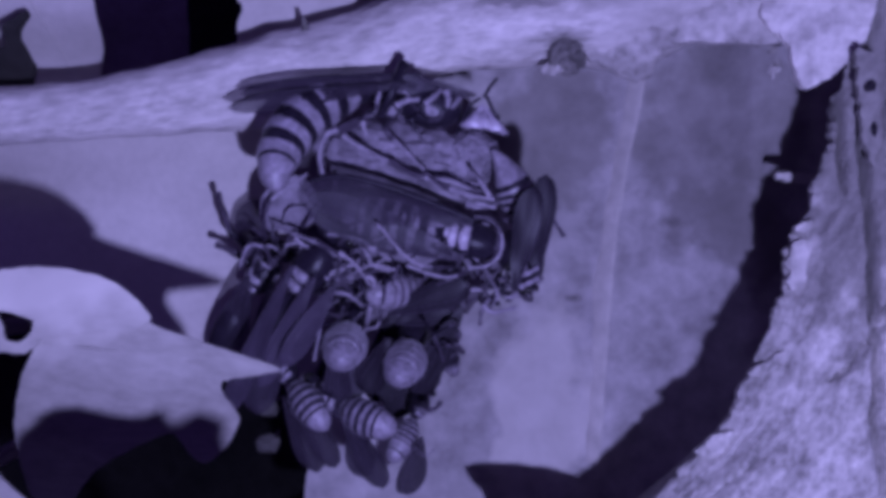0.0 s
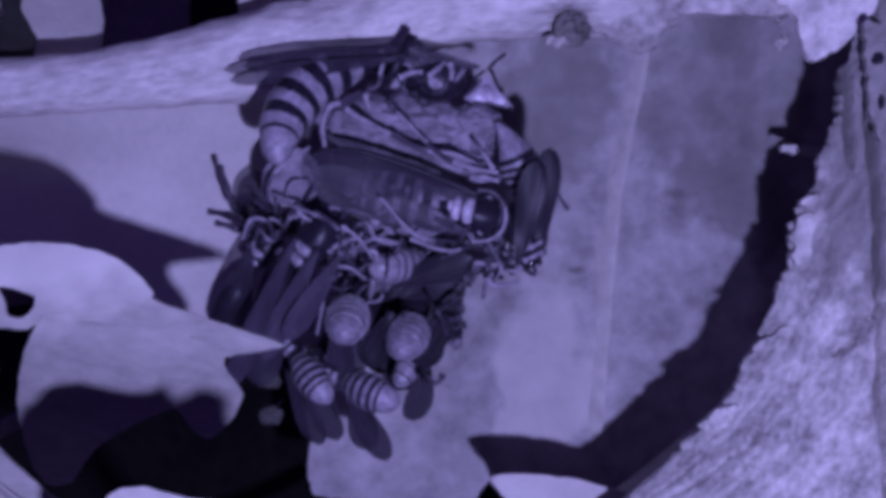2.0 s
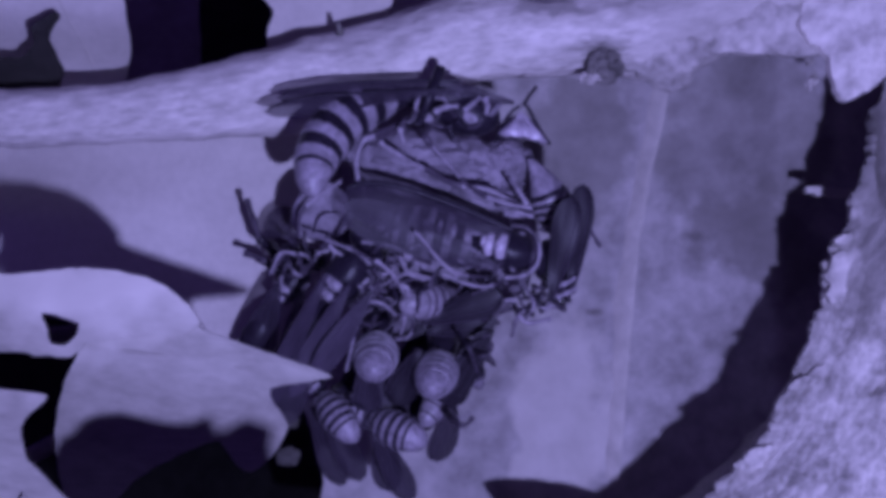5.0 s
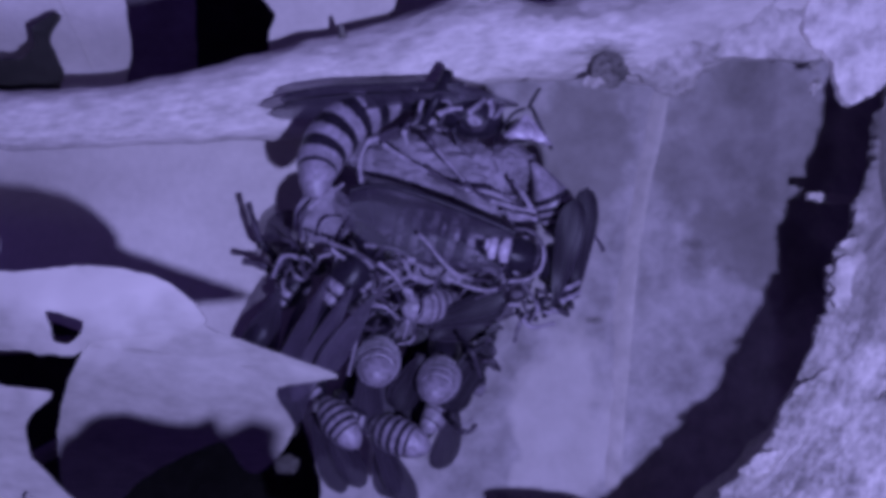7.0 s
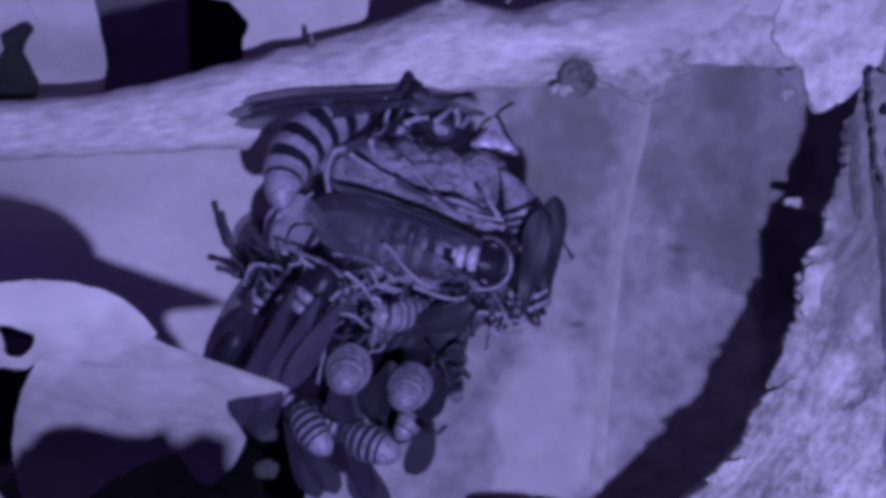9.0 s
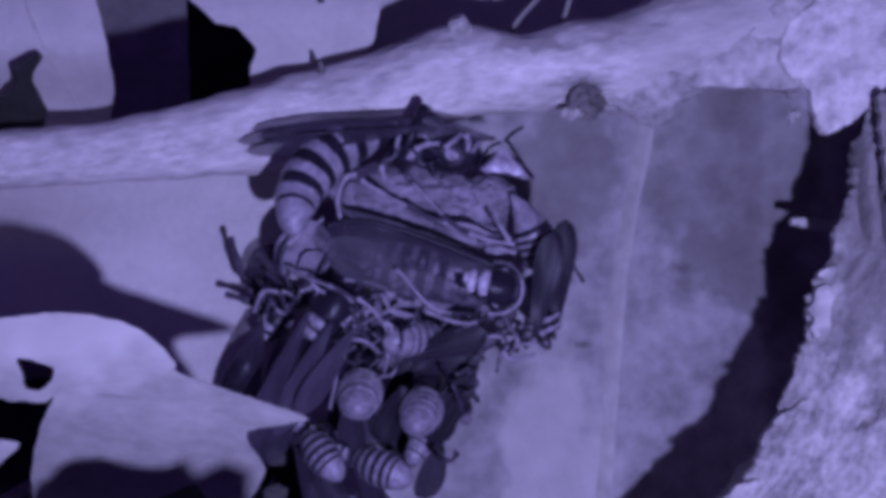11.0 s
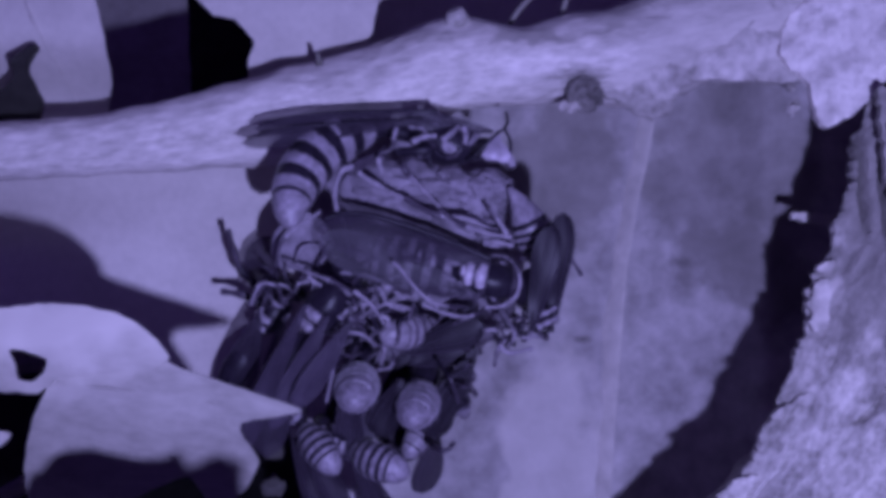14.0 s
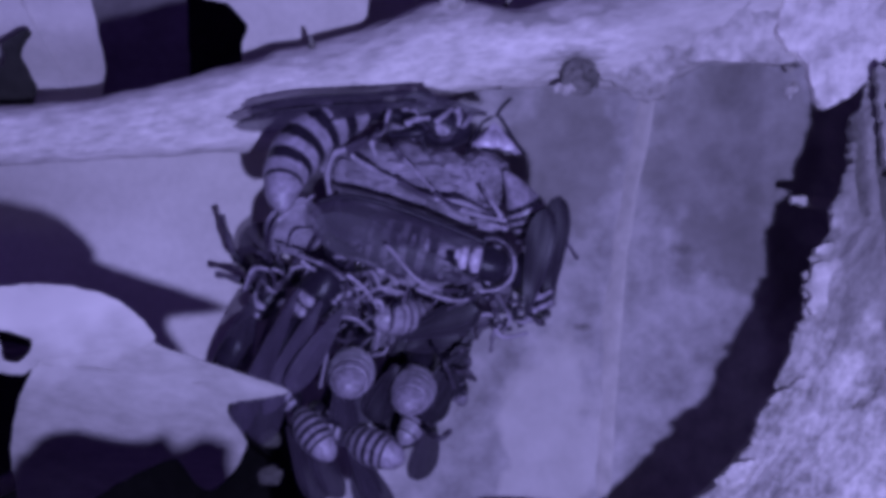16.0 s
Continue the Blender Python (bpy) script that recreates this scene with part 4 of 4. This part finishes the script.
# Wing edge drawn bolder: the shadow line along it is included.
MID = wasp("large banded wasp with smoky wings folded over its back", (2.25, 0.55, 24.6), (0.98, -0.21, 0.0), (0.0, 0.12, 1), tangle=[((-0.97, -1.42, 25.2), (3.4, 0.6), 8, 0.35), ((-6.60, 0.44, 25.6), (1.8, 0.6), 4, 0.4)], bend=4, size=0.86, fat=0.95, long=1.06, wing_wide=3.1, film=WING_GLASS, edge=0.26, bar=1.12, dark=0.62, marks=[(-5.73, 2.75, 26.45, 0.16, 0.44, -12), (-4.77, 2.59, 26.45, 0.16, 0.48, -12), (-3.74, 2.31, 26.45, 0.20, 0.40, -12), (-2.78, 2.11, 26.45, 0.16, 0.52, -12), (-1.86, 1.87, 26.45, 0.24, 0.52, -12), (-0.47, 1.79, 26.45, 0.60, 0.18, -18), (-0.79, 0.68, 26.45, 0.60, 0.20, -24), (0.25, 1.23, 26.45, 0.16, 0.40, -12)],
           wing_ways=[((2.10, 1.75, 27.1), (-9.70, 3.75, 27.8), (0, 0.05, 1)), ((1.30, -0.70, 26.8), (-9.45, 3.70, 27.5), (0, 0.05, -1))],
           feelers=[[(0.9, 0.4, 0.3), (1.2, 1.6, 0.6), (0.4, 2.2, 0.6), (-1.0, 2.4, 0.2)], [(0.9, -0.4, 0.3), (1.3, -1.4, 0.6), (0.6, -2.2, 0.4), (-0.6, -2.6, 0.0)]],
           leg_ways=[[(1.48, -1.39, 24), (-1.90, -0.93, 28.6), (-4.21, 1.43, 29), (-4.50, 1.67, 28.6)], [(-7.30, -0.35, 27), (-7.90, 0.05, 28), (-9.30, 0.66, 28.4), (-11.79, 1.55, 26.5)], [(-7.20, -0.20, 28), (-6.06, -1.14, 27.5), (-5.17, -2.56, 26)],
                     [(3.94, 3.32, 24), (2.69, 2.89, 27), (1.66, 3.05, 27)], [(-12.81, 1.50, 25), (-12.50, 2.92, 26), (-11.38, 4.13, 26), (-9.69, 5.39, 25)], [(2.71, -1.19, 24), (0.64, -1.96, 26), (-0.96, -1.76, 26), (-2.56, -1.16, 26)],
                     # Last chain: the pale collar rim round the head, built as a leg.
                     [(-3.41, -0.36, 25), (-4.71, 0.04, 27), (-6.49, 0.83, 27), (-8.17, 1.04, 26)], [(3.12, 4.14, 24), (2.32, 5.25, 26), (2.07, 5.80, 25)], [(3.12, -1.60, 24), (3.85, -3.16, 26), (3.45, -4.27, 24)], [(2.15, 2.26, 26.8), (3.09, 2.18, 26.8), (3.88, 1.52, 26.8), (4.16, 0.54, 26.8), (3.89, -0.56, 26.8), (3.02, -1.20, 26.8), (1.76, -1.35, 26.8)]])
RIGHT = wasp("banded wasp clinging head down on the nest rim", (6.20, -0.50, 21.4), (0.10, -0.95, -0.30), (0.93, 0.0, 0.30), tangle=[((4.76, -3.57, 24), (1.1, 0.5), 4, 0.6), ((4.27, -2.21, 24), (0.9, 0.9), 4, 0.4)], dark_first=True, cone=True, head_size=0.62, head_out=2.5, cap=4.5, dark=0.5, bend=34, size=0.92, fat=0.8, long=0.8, wing_wide=2.1, film=WING_DARK,
             wing_ways=[((4.95, -2.95, 26.4), (6.20, 4.40, 26.8), (0.05, 0, 1)), ((6.51, -2.38, 25.4), (7.22, 5.35, 25.6), (0.2, 0, 1))],
             # Fourth and fifth chains are pale thorax bars built as legs.
             leg_ways=[[(7.30, 3.98, 23), (7.91, 2.28, 24.5), (8.78, 0.94, 24)], [(4.87, -3.32, 22), (3.94, -3.24, 24), (2.95, -4.31, 23), (2.83, -5.75, 20)], [(2.74, -3.28, 23), (2.92, -4.01, 25), (3.57, -4.54, 25), (5.25, -4.27, 24)], [(5.37, -1.96, 26), (5.99, -1.72, 26.3), (6.73, -1.32, 26)], [(5.53, -2.68, 26), (6.15, -2.36, 26.3), (6.77, -2.04, 26)], [(-1.27, 5.41, 26.0), (0.25, 4.33, 26.6), (1.91, 3.77, 26.8), (3.60, 3.51, 26.4)], [(1.68, 3.13, 26.8), (2.62, 3.17, 27.0), (3.66, 2.90, 26.8)], [(3.28, 3.79, 26.4), (2.63, 4.72, 26.8), (2.17, 5.41, 26.0)]],
             leg_thick=0.17, feelers=[[(0.6, 0.4, 0.5), (0.9, 1.0, 0.7), (0.6, 1.6, 0.5), (0.0, 2.0, 0.2)], [(0.6, -0.4, 0.5), (0.9, -1.0, 0.7), (0.6, -1.6, 0.5), (0.0, -2.0, 0.2)]])
LEFT = wasp("dark wasp facing up the nest with spread smoky wings", (-9.31, -1.27, 24.4), (0.55, 0.82, 0.12), (-0.25, -0.1, 1), tangle=[((-5.41, -1.57, 25.4), (2.0, 0.9), 7, 0.4), ((-9.89, 0.69, 25), (1.4, 0.6), 3, 0.4), ((-8.27, -3.20, 25), (1.2, 0.9), 4, 0.25)], film=WING_PALE, bend=20, size=0.94, fat=0.7, dark=1.1, wing_wide=1.9,
            wing_ways=[((-10.53, -1.15, 27), (-15.83, -12.34, 24), (-0.3, 0, 1)), ((-7.44, -2.34, 27), (-11.18, -8.57, 26), (0.2, -0.2, 1)), ((-9.07, -1.95, 26.6), (-13.05, -10.09, 25), (0, 0, 1))],
            leg_ways=[[(-7.55, -1.19, 24), (-5.70, 0.04, 27), (-4.91, -1.15, 27), (-3.77, -1.56, 26)], [(-7.55, -2.42, 24), (-5.11, -1.15, 27), (-3.36, -1.48, 26)], [(-12.47, -1.19, 24), (-12.73, 0.04, 25), (-13.94, 0.20, 25), (-14.72, -1.19, 24)], [(-7.86, -0.36, 25), (-6.81, 0.83, 27), (-5.30, 0.36, 27), (-3.77, -0.76, 26)], [(-9.19, -3.24, 24), (-6.97, -3.16, 26), (-5.84, -4.01, 25)]])
LEFT_LOW = wasp("dark wasp half hidden under its neighbours at the nest side", (-13.65, -1.93, 20), (0.58, 0.82, 0.0), (-0.4, 0.1, 0.9), tangle=[((-12.75, 0.04, 22.6), (1.3, 0.9), 7, 0.3)], bend=25, size=0.72, fat=0.7, dark=1.1, dark_legs=True, film=WING_CLEAR, wing_wide=3.1, leg_thick=0.36,
                feelers=[[(0.6, 0.4, 0.5), (0.9, 1.0, 0.7), (0.6, 1.3, 0.5), (0.2, 1.5, 0.2)], [(0.6, -0.4, 0.5), (0.9, -1.0, 0.7), (0.6, -1.3, 0.5), (0.2, -1.5, 0.2)]],
                # The third wing is added, standing in for shadow beside the nest.
                wing_ways=[((-14.44, -2.06, 22), (-16.57, -8.54, 20), (-0.3, 0, 1)), ((-12.76, -2.48, 22), (-13.82, -12.75, 20), (0, 0, 1)), ((-13.96, -1.66, 21), (-15.28, 3.86, 19), (-0.2, 0, 1))],
                leg_ways=[[(-14.39, -1.23, 21), (-15.62, -0.46, 21.5), (-17.23, -0.08, 21)], [(-14.76, 0.04, 20), (-15.87, 1.23, 21), (-16.34, 2.38, 21), (-17.01, 4.23, 20.4)], [(-13.33, 0.04, 21), (-13.94, 0.66, 23), (-14.27, -0.17, 23), (-15.07, -1.22, 22)]])
wasp("wasp with pale banded abdomen turned outward on the nest", (-0.26, -2.55, 19.5), (0.66, 0.16, -0.70), (0.3, -0.6, 0.6), bend=12, size=0.66, fat=0.92, feelers=[], dark=0.42, band=BAND, cap=5.8, film=WING_DARK, 
             wing_ways=[((-3.90, -4.61, 23), (1.68, -2.50, 24), (0, -0.3, 1)), ((-3.57, -5.48, 21), (1.32, -3.99, 21), (0, -0.3, 1))])
wasp("wasp with pale abdomen tip pointing outward", (-7.31, -5.24, 17.6), (0.0, 0.42, -0.9), (0.0, -0.9, -0.42), tangle=[((-9.04, -6.18, 23), (0.6, 1.2), 4, 0.4), ((-4.81, -3.90, 23), (0.9, 0.6), 4, 0.3)], bend=14, size=0.75, feelers=[], dark=0.55, band=BAND, cap=5.6, 
             wing_ways=[((-7.98, -6.82, 20), (-7.81, -12.69, 21), (-0.3, 0, 1)), ((-6.61, -6.82, 20), (-6.95, -11.97, 20), (0.2, 0, 1))],
             leg_ways=[[(-7.55, -4.88, 24), (-8.49, -4.57, 26), (-8.73, -5.77, 26), (-9.24, -7.99, 25)], [(-5.91, -4.06, 24), (-5.17, -4.17, 26), (-5.43, -5.43, 25)]])
wasp("wasp with broad ringed abdomen tip pointing outward", (-2.26, -6.70, 17), (0.12, 0.42, -0.9), (0.05, -0.9, -0.42), tangle=[((-4.03, -8.54, 20), (1.2, 0.5), 4, 0.3)], bend=14, size=0.72, feelers=[], dark=0.55, band=BAND, cap=5.8,  dark_legs=True, film=WING_DARK,
             wing_ways=[((-3.99, -6.75, 21), (-5.77, -10.99, 21), (-0.3, 0, 1)), ((-1.04, -7.33, 19), (-0.83, -11.36, 18), (0.5, 0, 1)), ((1.45, -4.39, 21.5), (-1.95, -11.14, 20.5), (0.3, 0, 1))],
             leg_ways=[[(-0.59, -6.25, 22), (0.66, -5.50, 24), (1.30, -5.41, 22)], [(-0.80, -7.09, 22), (0.45, -7.01, 24), (1.18, -7.43, 22)], [(-1.31, -5.29, 24), (-0.57, -6.45, 25), (0.08, -8.16, 24)]])
wasp("banded wasp hanging at the lower nest edge with wings trailing", (-12.11, -9.16, 19), (-0.50, 0.66, -0.56), (0.1, -0.4, 0.9), bend=18, size=0.57, fat=1.0, feelers=[], dark=0.55, cap=6.0, 
             wing_ways=[((-11.37, -10.81, 19), (-8.38, -17.34, 17), (-0.4, -0.2, 1)), ((-12.24, -11.36, 18), (-10.06, -18.17, 15), (-0.5, 0, 1))])
wasp("banded wasp at the lower nest edge with long trailing wings", (-8.90, -11.28, 19.4), (-0.76, 0.36, -0.54), (0.1, -0.4, 0.9), bend=18, size=0.60, fat=1.05, feelers=[], dark=0.55, cap=6.0,
             wing_ways=[((-7.90, -11.55, 20), (-4.48, -18.73, 18), (-0.4, -0.2, 1)), ((-6.98, -12.24, 18), (-6.10, -18.33, 16), (-0.2, 0, 1))])
LOW_C = wasp("pale wasp crawling at the lower tip of the cluster", (-1.53, -8.79, 15.5), (0.36, 0.75, -0.5), (0.3, -0.4, 0.85), bend=15, size=0.48, cap=4.8, feelers=[], dark=0.45,
             wing_ways=[((-1.40, -10.92, 18), (-2.22, -16.26, 15), (0.3, 0, 1))], leg_ways=[[(-1.91, -11.46, 19), (-1.02, -11.84, 21), (-0.34, -11.55, 20)]])
SIDE = wasp("wasp mostly hidden behind the cluster with legs outstretched", (-2.00, -4.72, 10), (-0.5, 0.8, -0.1), (0.6, 0.3, 0.8), bend=20, size=0.62, fat=0.8, feelers=[], dark=0.9, dark_legs=True, leg_thick=0.32, film=WING_DARK, wing_wide=3.2,
            # Three deep dark wings, added to darken the gaps between the neighbours.
            wing_ways=[((-3.83, -4.76, 14.0), (-5.17, -12.68, 13.0), (0, 0, 1)), ((-7.57, -5.51, 13.0), (-9.29, -13.04, 12.0), (0, 0, 1)), ((-1.10, -5.51, 13.0), (-3.63, -14.21, 12.0), (0.2, 0, 1))],
            leg_ways=[[(-2.12, -11.46, 19.0), (-1.35, -11.93, 21.0), (-0.66, -11.95, 21.5), (-0.16, -11.50, 21.0)], [(-0.38, -6.25, 19.0), (0.52, -6.97, 21.5), (1.19, -7.18, 22.0), (1.62, -7.77, 21.0)], [(-0.18, -4.56, 18), (0.93, -4.54, 21), (1.80, -4.76, 20)], [(0.26, -5.44, 18), (1.19, -6.32, 21), (0.90, -7.34, 20), (1.46, -7.77, 20)]])


def motions():
    """Small restless movements of the wasps."""
    rnd = random.Random(5)

    def sway(ob, degrees, pace, axis):
        """A part that swings a little about its own root, to and fro."""
        rest, rows, t = ob.matrix_basis.copy(), [], 0.0
        while t < 16:
            a = degrees * rnd.uniform(-1, 1)
            rows.append((round(t, 1), rest @ Matrix.Rotation(radians(a), 4, axis)))
            t += pace * rnd.uniform(0.6, 1.4)
        rows.append((16.0, rest))
        walk(ob, rows)
    for w, deg in ((TOP, 12), (MID, 5), (RIGHT, 10), (LEFT, 7), (LEFT_LOW, 14)):
        for f in w["feelers"]:
            sway(f, deg, 0.8, "Z")
    sway(SIDE["legs"][0], 9, 0.9, "Y")
    sway(SIDE["legs"][1], 9, 0.7, "Z")
    sway(LEFT_LOW["legs"][0], 10, 0.8, "Z")
    # the upper wasp nods and turns its head, then lifts it again
    rest = TOP["head"].matrix_basis.copy()
    whole = TOP["root"].matrix_basis.to_quaternion().to_matrix()
    back = whole.inverted()

    def nod(x, y, yaw, pitch):
        """The head shifted and turned in the nest's space."""
        turn = back @ Euler((radians(pitch), radians(yaw), 0)).to_matrix() @ whole
        return Matrix.Translation(rest.translation + back @ Vector((x, y, 0)) * MM) @ turn.to_4x4() @ Matrix.Translation(-rest.translation) @ rest
    walk(TOP["head"], [(t, nod(*m)) for t, *m in [
        (0, 0, 0, 0, 0), (1, 0, 0, 3, 0), (3, 0, 0, -2, 2), (8, 0, 0, 2, 0), (11.3, 0, 0, 0, 0), (11.6, -0.4, 0.2, 22, 4), (11.9, -1.0, 0.5, 46, 8), (12.6, -1.3, 0.7, 54, 10), (13.9, -1.2, 0.6, 50, 8),
        (14.1, -0.8, 0.4, 34, 5), (14.4, 0, 0, 2, 0), (16, 0, 0, 0, 0)]])
    rest = TOP["club"].matrix_basis.copy()
    walk(TOP["club"], [(t, rest @ pose(0, 0, 0, 0, a, 0)) for t, a in [(0, 0), (2, 4), (5, -3), (8, 3), (11.3, 0), (11.8, 35), (12.4, 60), (16, 62)]])
    # the lowest wasp climbs up under its neighbour
    rest = LOW_C["root"].matrix_basis.copy()
    walk(LOW_C["root"], [(t, Matrix.Translation((x * MM, y * MM, 0)) @ rest) for t, x, y in [(0, -0.3, -3.7), (0.4, -0.2, -3.1), (0.8, 0.0, -1.4), (1.2, 0.0, -0.3), (1.6, 0.0, 0.0), (3, 0.0, 0.1), (8, 0.1, 0), (16, 0.0, 0.0)]])


motions()
